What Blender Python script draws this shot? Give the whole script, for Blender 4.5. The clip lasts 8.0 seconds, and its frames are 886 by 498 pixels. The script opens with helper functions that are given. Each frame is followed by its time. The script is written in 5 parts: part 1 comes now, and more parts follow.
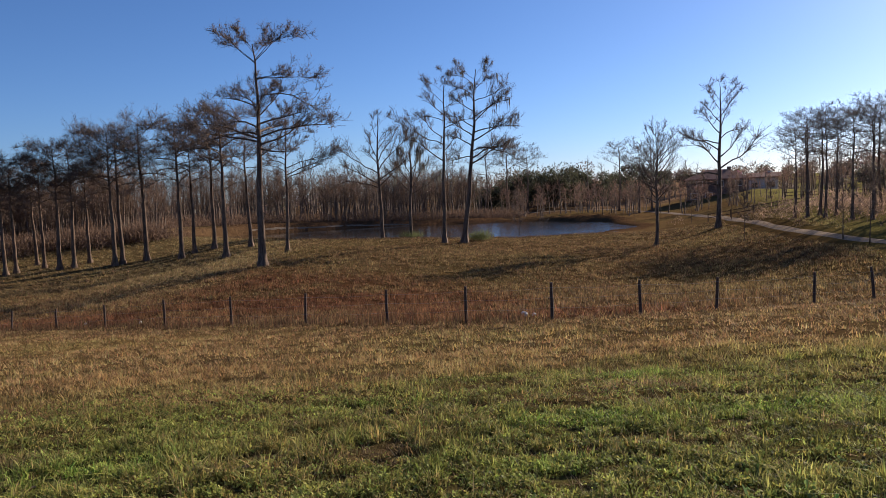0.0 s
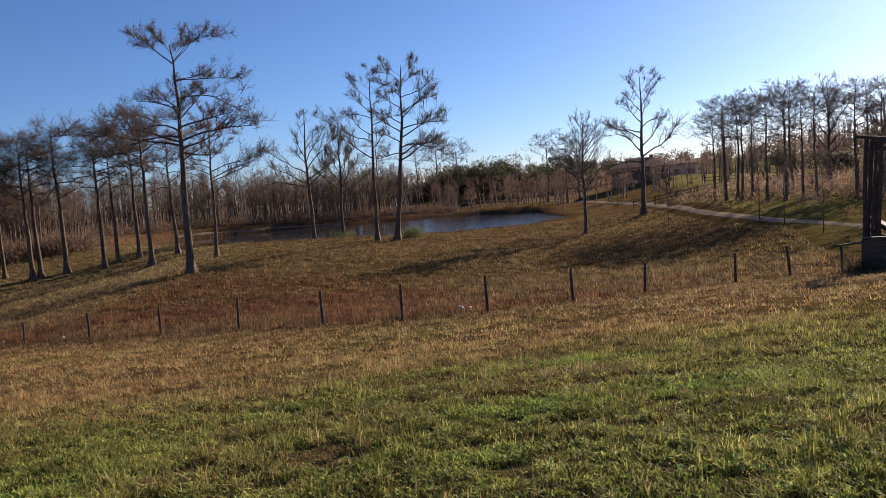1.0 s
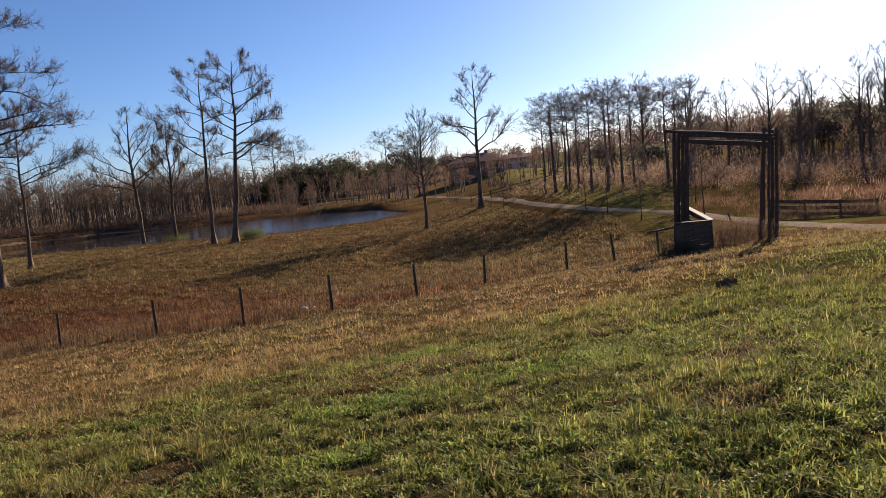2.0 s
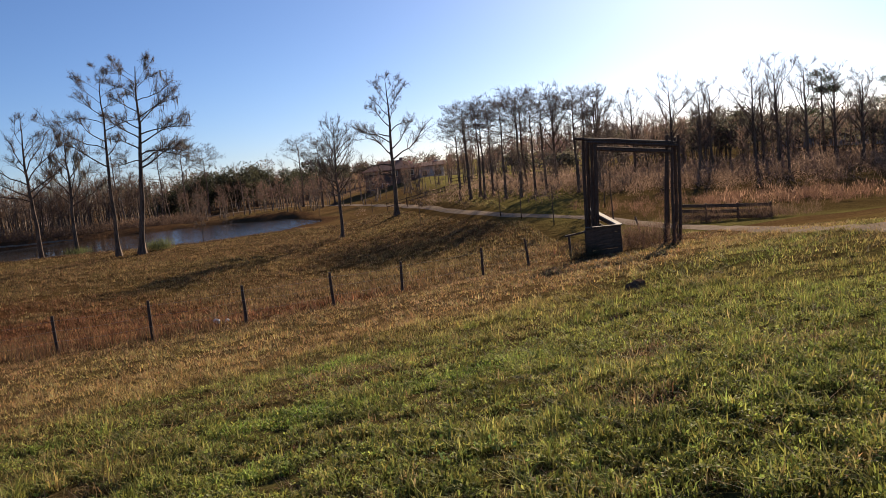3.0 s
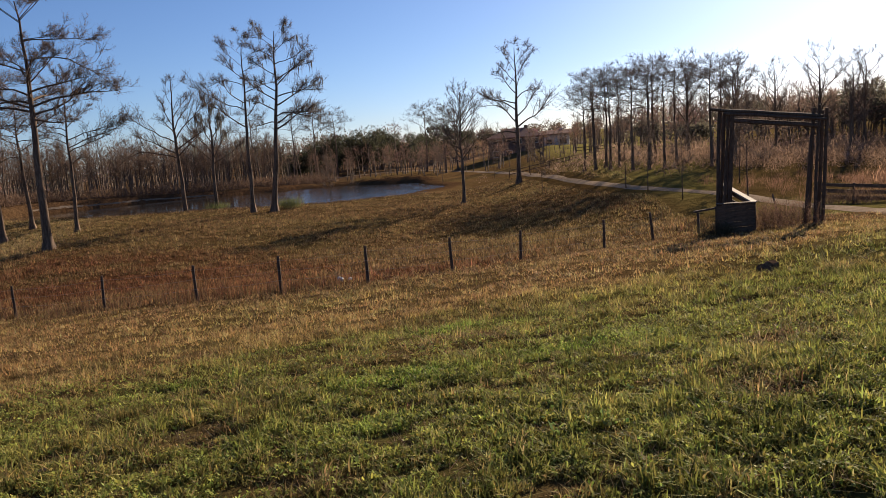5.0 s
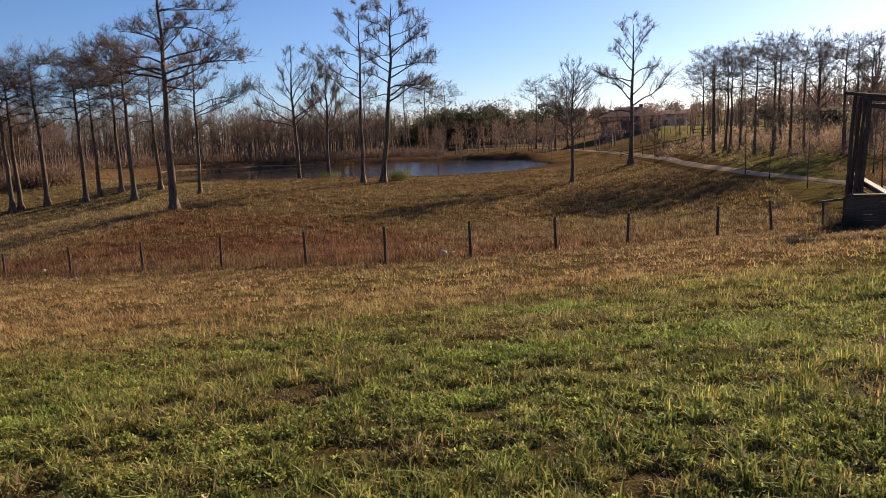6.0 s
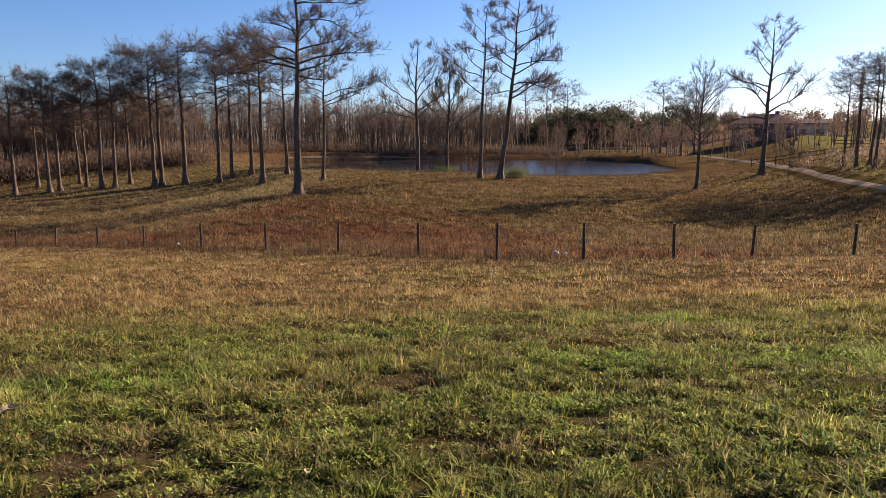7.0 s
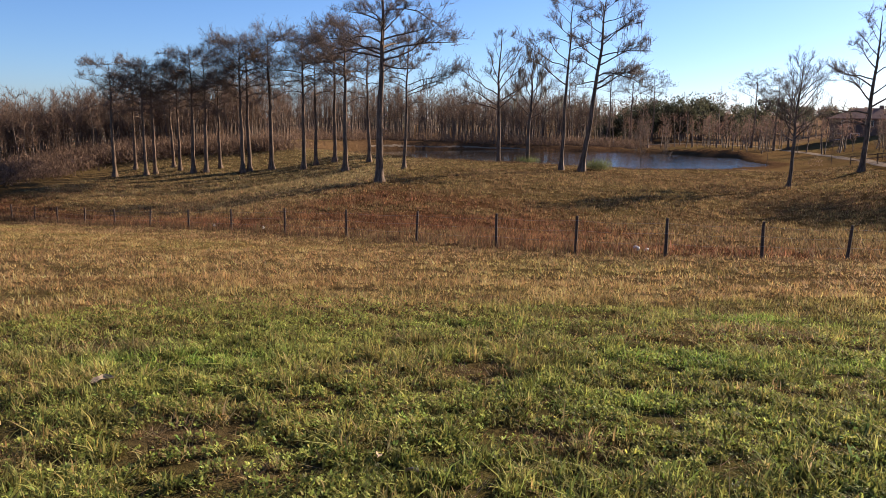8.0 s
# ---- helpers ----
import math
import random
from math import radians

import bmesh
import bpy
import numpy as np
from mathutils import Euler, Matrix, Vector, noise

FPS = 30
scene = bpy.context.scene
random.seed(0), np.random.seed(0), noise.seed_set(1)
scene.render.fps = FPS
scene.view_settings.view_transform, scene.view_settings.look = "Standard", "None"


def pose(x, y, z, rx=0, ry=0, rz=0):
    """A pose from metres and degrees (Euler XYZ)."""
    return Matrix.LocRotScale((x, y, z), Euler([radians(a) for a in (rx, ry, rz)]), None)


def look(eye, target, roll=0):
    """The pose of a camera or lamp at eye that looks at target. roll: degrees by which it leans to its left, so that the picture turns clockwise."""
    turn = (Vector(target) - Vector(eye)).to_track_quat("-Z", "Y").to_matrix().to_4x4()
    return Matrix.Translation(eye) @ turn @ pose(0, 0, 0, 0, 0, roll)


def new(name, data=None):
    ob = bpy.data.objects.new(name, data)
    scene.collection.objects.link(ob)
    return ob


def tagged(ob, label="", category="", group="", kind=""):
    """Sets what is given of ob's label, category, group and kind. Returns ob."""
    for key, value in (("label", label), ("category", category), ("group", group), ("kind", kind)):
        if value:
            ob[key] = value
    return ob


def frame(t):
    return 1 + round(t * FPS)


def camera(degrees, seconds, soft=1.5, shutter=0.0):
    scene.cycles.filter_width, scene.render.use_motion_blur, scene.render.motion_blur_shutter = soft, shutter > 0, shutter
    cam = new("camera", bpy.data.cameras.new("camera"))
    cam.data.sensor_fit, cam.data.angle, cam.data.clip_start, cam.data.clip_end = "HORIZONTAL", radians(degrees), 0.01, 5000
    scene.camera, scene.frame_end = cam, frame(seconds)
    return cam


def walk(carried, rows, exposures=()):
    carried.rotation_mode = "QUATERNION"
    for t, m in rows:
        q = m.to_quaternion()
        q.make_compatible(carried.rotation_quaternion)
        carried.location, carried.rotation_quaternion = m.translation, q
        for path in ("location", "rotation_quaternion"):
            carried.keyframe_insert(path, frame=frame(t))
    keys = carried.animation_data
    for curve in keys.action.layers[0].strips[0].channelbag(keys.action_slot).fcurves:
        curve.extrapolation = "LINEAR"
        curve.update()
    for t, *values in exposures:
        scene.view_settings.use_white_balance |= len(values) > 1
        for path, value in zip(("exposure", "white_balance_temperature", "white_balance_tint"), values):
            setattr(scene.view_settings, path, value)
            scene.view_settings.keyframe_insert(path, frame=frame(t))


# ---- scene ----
cam = camera(62.2, 8.0, soft=0.7)
PATH = [
    (0.0, 0.000, 0.000, 1.600, 85.66, 2.18, -0.00),
    (0.5, 0.000, 0.000, 1.600, 85.69, 2.91, -1.59),
    (1.0, 0.010, 0.000, 1.600, 85.08, 4.35, -5.38),
    (1.5, 0.020, 0.010, 1.600, 84.26, 5.24, -11.16),
    (2.0, 0.030, 0.010, 1.600, 83.79, 5.57, -17.79),
    (2.2, 0.030, 0.010, 1.600, 83.62, 5.74, -20.19),
    (3.3, 0.035, 0.015, 1.600, 83.76, 5.84, -24.55),
    (3.5, 0.035, 0.015, 1.600, 83.71, 5.85, -23.65),
    (4.0, 0.035, 0.010, 1.600, 83.60, 5.56, -21.25),
    (4.5, 0.035, 0.010, 1.600, 83.03, 4.90, -17.95),
    (6.0, 0.040, 0.010, 1.600, 80.68, 2.50, -6.32),
    (6.5, 0.040, 0.010, 1.600, 80.71, 0.96, -0.23),
    (7.0, 0.045, 0.010, 1.600, 80.63, 0.03, 2.92),
    (7.5, 0.045, 0.010, 1.600, 80.35, -0.91, 5.55),
    (8.0, 0.050, 0.010, 1.600, 79.84, -0.73, 9.19),
]
EXPOSURE = [(0.0, 0.88, 5350, 17), (2.0, 0.98, 5650, 17), (3.5, 0.85, 5900, 17), (4.5, 0.88, 5950, 17), (6.5, 1.17, 5750, 18), (8.0, 1.4, 5600, 17)]
walk(cam, [(t, pose(x, y, z, rx, ry, rz)) for t, x, y, z, rx, ry, rz in PATH], EXPOSURE)

# ---- light ----
SUN_AZ, SUN_EL = 46.0, 21.0
world = bpy.data.worlds.new("sky")
scene.world = world
world.use_nodes = True
wn = world.node_tree.nodes
sky = wn.new("ShaderNodeTexSky")
sky.sky_type = "NISHITA"
sky.sun_disc = False
sky.sun_elevation = radians(SUN_EL)
sky.sun_rotation = radians(SUN_AZ)
sky.altitude, sky.air_density, sky.dust_density, sky.ozone_density = 50, 0.80, 0.38, 4.2
wn["Background"].inputs["Strength"].default_value = 0.052
world.node_tree.links.new(sky.outputs[0], wn["Background"].inputs["Color"])
sun_data = bpy.data.lights.new("sun", "SUN")
sun_data.energy, sun_data.angle, sun_data.color = 5.0, radians(0.55), (1.0, 0.79, 0.50)
sun = new("sun", sun_data)
a, e = radians(SUN_AZ), radians(SUN_EL)
sun.matrix_world = look((0, 0, 60), Vector((0, 0, 60)) - Vector((math.sin(a) * math.cos(e), math.cos(a) * math.cos(e), math.sin(e))))

# ---- materials ----
def material(name, build):
    m = bpy.data.materials.new(name)
    m.use_nodes = True
    t = m.node_tree
    for n in list(t.nodes):
        t.nodes.remove(n)
    out = t.nodes.new("ShaderNodeOutputMaterial")
    t.links.new(build(t), out.inputs["Surface"])
    return m


def node(t, kind, **inputs):
    n = t.nodes.new("ShaderNode" + kind)
    for key, value in inputs.items():
        socket = n.inputs[int(key[1:])] if key[0] == "_" else n.inputs[key]
        if isinstance(value, bpy.types.NodeSocket):
            t.links.new(value, socket)
        else:
            socket.default_value = value
    return n


def noise_fac(t, scale, detail=4.0, rough=0.6, stretch=None):
    co = node(t, "TexCoord").outputs["Object"]
    if stretch:
        co = node(t, "Mapping", Vector=co, Scale=stretch).outputs[0]
    return node(t, "TexNoise", Vector=co, Scale=scale, Detail=detail, Roughness=rough).outputs["Fac"]


def ramp(t, fac, stops):
    r = t.nodes.new("ShaderNodeValToRGB")
    t.links.new(fac, r.inputs[0])
    while len(r.color_ramp.elements) < len(stops):
        r.color_ramp.elements.new(0.5)
    for el, (p, c) in zip(r.color_ramp.elements, stops):
        el.position, el.color = p, (*c, 1)
    return r.outputs[0]


def mix_rgb(t, fac, a, b, mode="MIX"):
    n = t.nodes.new("ShaderNodeMix")
    n.data_type, n.blend_type = "RGBA", mode
    for socket, value in ((n.inputs[0], fac), (n.inputs[6], a), (n.inputs[7], b)):
        if isinstance(value, bpy.types.NodeSocket):
            t.links.new(value, socket)
        else:
            socket.default_value = value
    return n.outputs[2]


def solid(name, dark, light, scale=6.0, rough=0.85, bump=0.3, stretch=None, spec=0.3):
    """A surface whose colour wanders between two tones at two scales, with a fine relief."""
    def build(t):
        big = noise_fac(t, scale * 0.25, 2.0, 0.5, stretch)
        fine = noise_fac(t, scale * 3.0, 5.0, 0.65, stretch)
        col = ramp(t, fine, [(0.3, dark), (0.7, light)])
        tone = ramp(t, big, [(0.25, (0.7, 0.7, 0.7)), (0.75, (1.15, 1.15, 1.15))])
        col = mix_rgb(t, 1.0, col, tone, "MULTIPLY")
        b = node(t, "Bump", Strength=bump, Distance=0.02, Height=fine)
        return node(t, "BsdfPrincipled", **{"Base Color": col, "Roughness": rough, "Specular IOR Level": spec, "Normal": b.outputs[0]}).outputs[0]
    return material(name, build)


def foliage(name, gain=1.0, through_light=0.45, rough=0.7):
    """Leaves, blades and dead needles, in the tone that each one carries; light passes through them."""
    def build(t):
        col = node(t, "Attribute")
        col.attribute_name = "tint"
        c = mix_rgb(t, 1.0, col.outputs["Color"], (gain, gain, gain, 1), "MULTIPLY")
        d = node(t, "BsdfPrincipled", **{"Base Color": c, "Roughness": rough, "Specular IOR Level": 0.08})
        tr = node(t, "BsdfTranslucent", Color=c)
        return node(t, "MixShader", _0=through_light, _1=d.outputs[0], _2=tr.outputs[0]).outputs[0]
    return material(name, build)


def bark(name, dark, light):
    def build(t):
        ridges = noise_fac(t, 9.0, 6.0, 0.7, (1, 1, 0.12))
        blot = noise_fac(t, 0.9, 3.0, 0.6)
        col = ramp(t, ridges, [(0.35, dark), (0.65, light)])
        col = mix_rgb(t, 1.0, col, ramp(t, blot, [(0.3, (0.65, 0.65, 0.65)), (0.7, (1.2, 1.2, 1.15))]), "MULTIPLY")
        b = node(t, "Bump", Strength=0.7, Distance=0.05, Height=ridges)
        return node(t, "BsdfPrincipled", **{"Base Color": col, "Roughness": 0.9, "Specular IOR Level": 0.2, "Normal": b.outputs[0]}).outputs[0]
    return material(name, build)


def ground_build(t):
    col = node(t, "Attribute")
    col.attribute_name = "tint"
    fine = noise_fac(t, 7.0, 6.0, 0.75)
    mid = noise_fac(t, 0.55, 4.0, 0.6)
    c = mix_rgb(t, 1.0, col.outputs["Color"], ramp(t, fine, [(0.3, (0.55, 0.52, 0.5)), (0.72, (1.35, 1.35, 1.3))]), "MULTIPLY")
    c = mix_rgb(t, 1.0, c, ramp(t, mid, [(0.3, (0.8, 0.76, 0.72)), (0.7, (1.15, 1.15, 1.1))]), "MULTIPLY")
    lumps = noise_fac(t, 1.5, 3.0, 0.6)
    b0 = node(t, "Bump", Strength=1.0, Distance=0.35, Height=lumps)
    b = node(t, "Bump", Strength=0.9, Distance=0.12, Height=fine, Normal=b0.outputs[0])
    return node(t, "BsdfPrincipled", **{"Base Color": c, "Roughness": 1.0, "Specular IOR Level": 0.0, "Normal": b.outputs[0]}).outputs[0]


def water_build(t):
    co = node(t, "TexCoord").outputs["Object"]
    rip = node(t, "TexNoise", Vector=node(t, "Mapping", Vector=co, Scale=(0.6, 1.6, 1)).outputs[0], Scale=2.4, Detail=3.0, Roughness=0.55).outputs["Fac"]
    ruffled = node(t, "MapRange", Value=node(t, "SeparateXYZ", Vector=co).outputs[0], _1=-10.0, _2=6.0, _3=0.08, _4=0.45)
    b = node(t, "Bump", Strength=ruffled.outputs[0], Distance=0.06, Height=rip)
    return node(t, "BsdfPrincipled", **{"Base Color": (0.026, 0.021, 0.016, 1), "Roughness": 0.06, "IOR": 1.5, "Specular IOR Level": 0.5, "Normal": b.outputs[0]}).outputs[0]


M_GROUND = material("grassy_soil", ground_build)
M_WATER = material("pond_water", water_build)
M_BLADE = foliage("grass_blades", 1.0, 0.42)
M_NEEDLE = foliage("dead_needles", 1.25, 0.4, 0.85)
M_LEAF = foliage("evergreen_leaves", 1.0, 0.55, 0.6)
M_CLOVER = foliage("clover_leaves", 1.12, 0.45, 0.55)
M_BARK = bark("cypress_bark", (0.055, 0.037, 0.026), (0.22, 0.15, 0.105))
M_WOODBARK = solid("woodland_bark", (0.065, 0.046, 0.034), (0.21, 0.155, 0.115), 0.6, 0.9, 0.0)
M_POST = solid("weathered_post_wood", (0.038, 0.026, 0.019), (0.13, 0.086, 0.06), 8.0, 0.9, 0.5, (1, 1, 0.15))
M_PLANK = solid("weathered_grey_plank", (0.06, 0.038, 0.025), (0.16, 0.10, 0.064), 5.0, 0.88, 0.4, (0.3, 0.3, 1))
M_ROAD = solid("pale_gravel", (0.17, 0.13, 0.092), (0.36, 0.285, 0.21), 2.5, 1.0, 0.6, None, 0.0)
M_SHORE = solid("dry_shore_mud", (0.16, 0.12, 0.085), (0.32, 0.25, 0.18), 1.5, 1.0, 0.5, None, 0.0)
M_DIRT = solid("bare_dirt", (0.07, 0.046, 0.030), (0.18, 0.115, 0.07), 6.0, 1.0, 0.6, None, 0.0)
M_ROOF = solid("brown_shingle", (0.19, 0.085, 0.058), (0.33, 0.155, 0.11), 3.0, 0.9, 0.3)
M_WALL = solid("render_wall", (0.42, 0.38, 0.33), (0.58, 0.53, 0.47), 1.5, 0.85, 0.1)
M_BRICK = solid("dark_brick_wall", (0.10, 0.06, 0.045), (0.20, 0.13, 0.10), 2.0, 0.9, 0.2)
M_WALLGREY = solid("blue_grey_siding", (0.20, 0.23, 0.28), (0.33, 0.36, 0.41), 1.5, 0.8, 0.1)
M_PALE = solid("sun_bleached_board", (0.30, 0.25, 0.19), (0.48, 0.42, 0.34), 5.0, 0.8, 0.3)
M_WIRE = solid("galvanised_wire", (0.18, 0.18, 0.18), (0.32, 0.31, 0.30), 9.0, 0.5, 0.0)
M_GLASS = solid("dark_window_glass", (0.02, 0.024, 0.03), (0.05, 0.055, 0.06), 1.0, 0.08, 0.0, None, 0.6)
M_DRYLEAF = solid("dry_leaf", (0.30, 0.21, 0.13), (0.52, 0.40, 0.27), 40.0, 0.7, 0.2)
M_TUBE = solid("tree_guard_plastic", (0.50, 0.47, 0.42), (0.72, 0.68, 0.62), 5.0, 0.5, 0.0)

# ---- geometry helpers ----

def mesh_from(name, verts, faces, mat, tint=None, smooth=False):
    """verts (n, 3); faces: arrays of shape (m, 3) or (m, 4); tint (n, 3): the tone of each vertex."""
    faces = [f for f in (faces if isinstance(faces, list) else [faces]) if len(f)]
    me = bpy.data.meshes.new(name)
    me.vertices.add(len(verts))
    me.vertices.foreach_set("co", np.ascontiguousarray(verts, np.float32).ravel())
    sizes = np.concatenate([np.full(len(f), f.shape[1]) for f in faces])
    loops = np.concatenate([f.ravel() for f in faces])
    me.loops.add(len(loops))
    me.loops.foreach_set("vertex_index", loops.astype(np.int32))
    me.polygons.add(len(sizes))
    me.polygons.foreach_set("loop_start", np.concatenate([[0], np.cumsum(sizes)[:-1]]).astype(np.int32))
    if smooth:
        me.polygons.foreach_set("use_smooth", np.ones(len(sizes), bool))
    me.update(calc_edges=True)
    if tint is not None:
        at = me.attributes.new("tint", "FLOAT_COLOR", "POINT")
        at.data.foreach_set("color", np.column_stack([tint, np.ones(len(tint))]).astype(np.float32).ravel())
    me.materials.append(mat)
    return me


def part(name, me, parent=None, label=""):
    ob = new(name, me)
    if parent is not None:
        ob.parent = parent
    return tagged(ob, label)


def thing(name, x, y, z, label, category, group="", turn=0.0):
    ob = new(name)
    ob.matrix_world = pose(x, y, z, 0, 0, turn)
    return tagged(ob, label, category, group)


def tubes(paths, radii, sides, caps=False):
    """Tapered tubes: paths (b, n, 3), radii (b, n). Returns verts and faces."""
    b, n, _ = paths.shape
    d = paths[:, -1] - paths[:, 0]
    d /= np.linalg.norm(d, axis=1, keepdims=True) + 1e-9
    ref = np.where(np.abs(d[:, 2:3]) > 0.8, np.array([[1.0, 0, 0]]), np.array([[0, 0, 1.0]]))
    u = np.cross(d, ref)
    u /= np.linalg.norm(u, axis=1, keepdims=True) + 1e-9
    v = np.cross(d, u)
    ang = np.arange(sides) * 2 * np.pi / sides
    ring = np.cos(ang)[None, :, None] * u[:, None] + np.sin(ang)[None, :, None] * v[:, None]
    verts = paths[:, :, None, :] + radii[:, :, None, None] * ring[:, None]
    base = (np.arange(b) * n * sides)[:, None, None] + (np.arange(n - 1) * sides)[None, :, None]
    s = np.arange(sides)[None, None, :]
    s2 = (s + 1) % sides
    f = np.stack([base + s, base + s2, base + sides + s2, base + sides + s], -1).reshape(-1, 4)
    return verts.reshape(-1, 3), f


class Soup:
    """Collects vertices, faces and tones of one mesh."""
    def __init__(self):
        self.v, self.f3, self.f4, self.t, self.n = [], [], [], [], 0

    def add(self, v, f, tint=None):
        (self.f3 if f.shape[1] == 3 else self.f4).append(f + self.n)
        self.v.append(v)
        if tint is not None:
            self.t.append(np.broadcast_to(tint, (len(v), 3)))
        self.n += len(v)

    def mesh(self, name, mat, smooth=False):
        faces = [np.concatenate(x) for x in (self.f3, self.f4) if x]
        return mesh_from(name, np.concatenate(self.v), faces, mat, np.concatenate(self.t) if self.t else None, smooth)


def unit(a):
    return a / (np.linalg.norm(a, axis=-1, keepdims=True) + 1e-9)


def slivers(centres, direction, length, width, tone, rng, curl=0.0):
    """One small pointed leaf or twig at each centre: a thin triangle."""
    n = len(centres)
    side = unit(np.cross(direction, rng.normal(size=(n, 3))))
    a = centres - side * (width / 2)[:, None]
    b = centres + side * (width / 2)[:, None]
    c = centres + direction * length[:, None]
    v = np.stack([a, b, c], 1).reshape(-1, 3)
    return v, np.arange(3 * n).reshape(-1, 3), np.repeat(tone, 3, axis=0)


def value_noise(x, y, scale, seed=0):
    """Smooth noise from 0 to 1 over the plan."""
    x, y = np.asarray(x, float) / scale, np.asarray(y, float) / scale
    xi, yi = np.floor(x), np.floor(y)
    fx, fy = x - xi, y - yi
    fx, fy = fx * fx * (3 - 2 * fx), fy * fy * (3 - 2 * fy)

    def h(i, j):
        q = np.sin(i * 127.1 + j * 311.7 + seed * 74.7) * 43758.5453
        return q - np.floor(q)
    return (h(xi, yi) * (1 - fx) + h(xi + 1, yi) * fx) * (1 - fy) + (h(xi, yi + 1) * (1 - fx) + h(xi + 1, yi + 1) * fx) * fy


def fbm(x, y, scale, seed=0):
    return 0.5 * value_noise(x, y, scale, seed) + 0.3 * value_noise(x, y, scale / 2.1, seed + 1) + 0.2 * value_noise(x, y, scale / 4.7, seed + 2)


def box(bm, cx, cy, cz, sx, sy, sz, m=None, bevel=0.0):
    made = bmesh.ops.create_cube(bm, size=1.0, matrix=(m or Matrix.Identity(4)) @ Matrix.Translation((cx, cy, cz)) @ Matrix.Diagonal((sx, sy, sz, 1)))
    if bevel:
        edges = list({e for v in made["verts"] for e in v.link_edges})
        bmesh.ops.bevel(bm, geom=edges, offset=bevel, segments=1, affect="EDGES")


def bm_part(name, bm, mat, parent, label="", m=None):
    me = bpy.data.meshes.new(name)
    bm.to_mesh(me)
    bm.free()
    me.materials.append(mat)
    ob = part(name, me, parent, label)
    if m is not None:
        ob.matrix_basis = m
    return ob

# ---- the lie of the land ----
WATER = -4.3
FENCE_X = (-60.0, -37.0, -21.6, -5.4, 0.7, 5.5, 14.4, 17.0)
FENCE_Y = (56.5, 44.4, 36.2, 27.6, 23.4, 22.2, 25.0, 25.6)
ROAD = [(8, -6), (14, 6), (18.5, 13.5), (23.1, 20.5), (27, 29), (29.6, 37), (30.3, 47), (31.1, 62), (35.0, 84), (38, 104), (41, 131), (36, 158), (20, 172), (0, 178), (-24, 186)]


def sstep(t):
    t = np.clip(t, 0.0, 1.0)
    return t * t * (3 - 2 * t)


POND_X, POND_Y, POND_A, POND_B = -5.0, 116.0, 32.5, 25.0


def pond_shape(x, y):
    u, v = x - POND_X, y - POND_Y
    r = (np.abs(u) / POND_A) ** 2.3 + (np.abs(v) / POND_B) ** 2.3
    return r + 0.08 * np.sin(u * 0.23) * np.cos(v * 0.3) + 0.04 * np.sin(u * 0.7 + 1.0)


def ground(x, y):
    x, y = np.asarray(x, float), np.asarray(y, float)
    xs = np.where(x > 12, 12 + 10 * np.tanh((x - 12) / 10), x)
    bank = 0.05 * np.maximum(xs, -60) - 0.145 * np.clip(y, -14, 80)
    w = 0.8 * np.clip(x, -60, 90) - 0.25 * np.clip(y, -20, 160)
    field = -6.2 + 3.0 * sstep((w + 4) / 20)
    field = field + 4.0 * np.exp(-(((x - 110) / 45) ** 2 + ((y - 100) / 50) ** 2))
    field = field + 6.0 * sstep((np.hypot(x, y) - 215) / 150) * (0.25 + 0.75 * sstep((x + 90) / 80)) + 1.5 * np.exp(-(((x - 58) / 20) ** 2 + ((y - 152) / 18) ** 2))
    field = field - 9.0 * sstep((-x - 44) / 60) * sstep((y - 60) / 60) - 2.6 * sstep((-x - 13) / 22) * sstep((92 - y) / 24)
    z = 0.55 * np.logaddexp(bank / 0.55, field / 0.55)
    level = np.where(y > 55, 55 + 22 * np.tanh((y - 55) / 22), np.maximum(y, -14))
    climb = 140 * np.tanh(np.maximum(y, -14) / 140)
    right = sstep((x - 12) / 18)
    z = z + 0.0314 * (level * (1 - right) + climb * right - 0.97 * np.clip(x, -150, 90))
    inside = sstep((1.10 - pond_shape(x, y)) / 0.22)
    z = z * (1 - inside) + (WATER - 0.9) * inside
    far_side = sstep((y - 122) / 8) * sstep((x + 6) / 10)
    z = z + 0.55 * np.exp(-((pond_shape(x, y) - 1.28) / 0.13) ** 2) * far_side
    z = z + 0.09 * (fbm(x, y, 0.6, 71) - 0.5) * (np.hypot(x, y) < 60) - 0.10 * hollow(x, y)
    return z + 0.03 * np.sin(x * 0.9 + 0.7 * np.sin(y * 0.4)) * np.sin(y * 0.75 + 1.3) + 0.05 * np.sin(x * 0.23 + y * 0.31)


# worn hollows, dry and lush patches of the bank: x, y, half sizes
HOLLOWS = [(-1.2, 9.2, 0.75, 0.16), (0.4, 8.55, 0.45, 0.2), (1.5, 8.4, 0.7, 0.15), (3.0, 8.65, 0.9, 0.16), (0.5, 7.5, 0.2, 0.14), (4.2, 8.8, 0.25, 0.14), (5.2, 9.4, 0.7, 0.15), (6.9, 9.2, 0.6, 0.15), (7.4, 8.0, 0.5, 0.14), (12.6, 10.1, 0.6, 0.16), (-3.2, 9.8, 0.9, 0.14), (0.3, 4.3, 0.22, 0.14), (2.1, 6.0, 0.25, 0.12)]
LUSH = [(2.9, 10.6, 1.1, 0.6), (-0.9, 9.3, 1.0, 0.3), (-3.6, 6.3, 1.3, 0.5), (1.4, 7.2, 0.9, 0.5), (3.4, 7.6, 1.0, 0.5), (1.0, 5.6, 0.6, 0.3)]
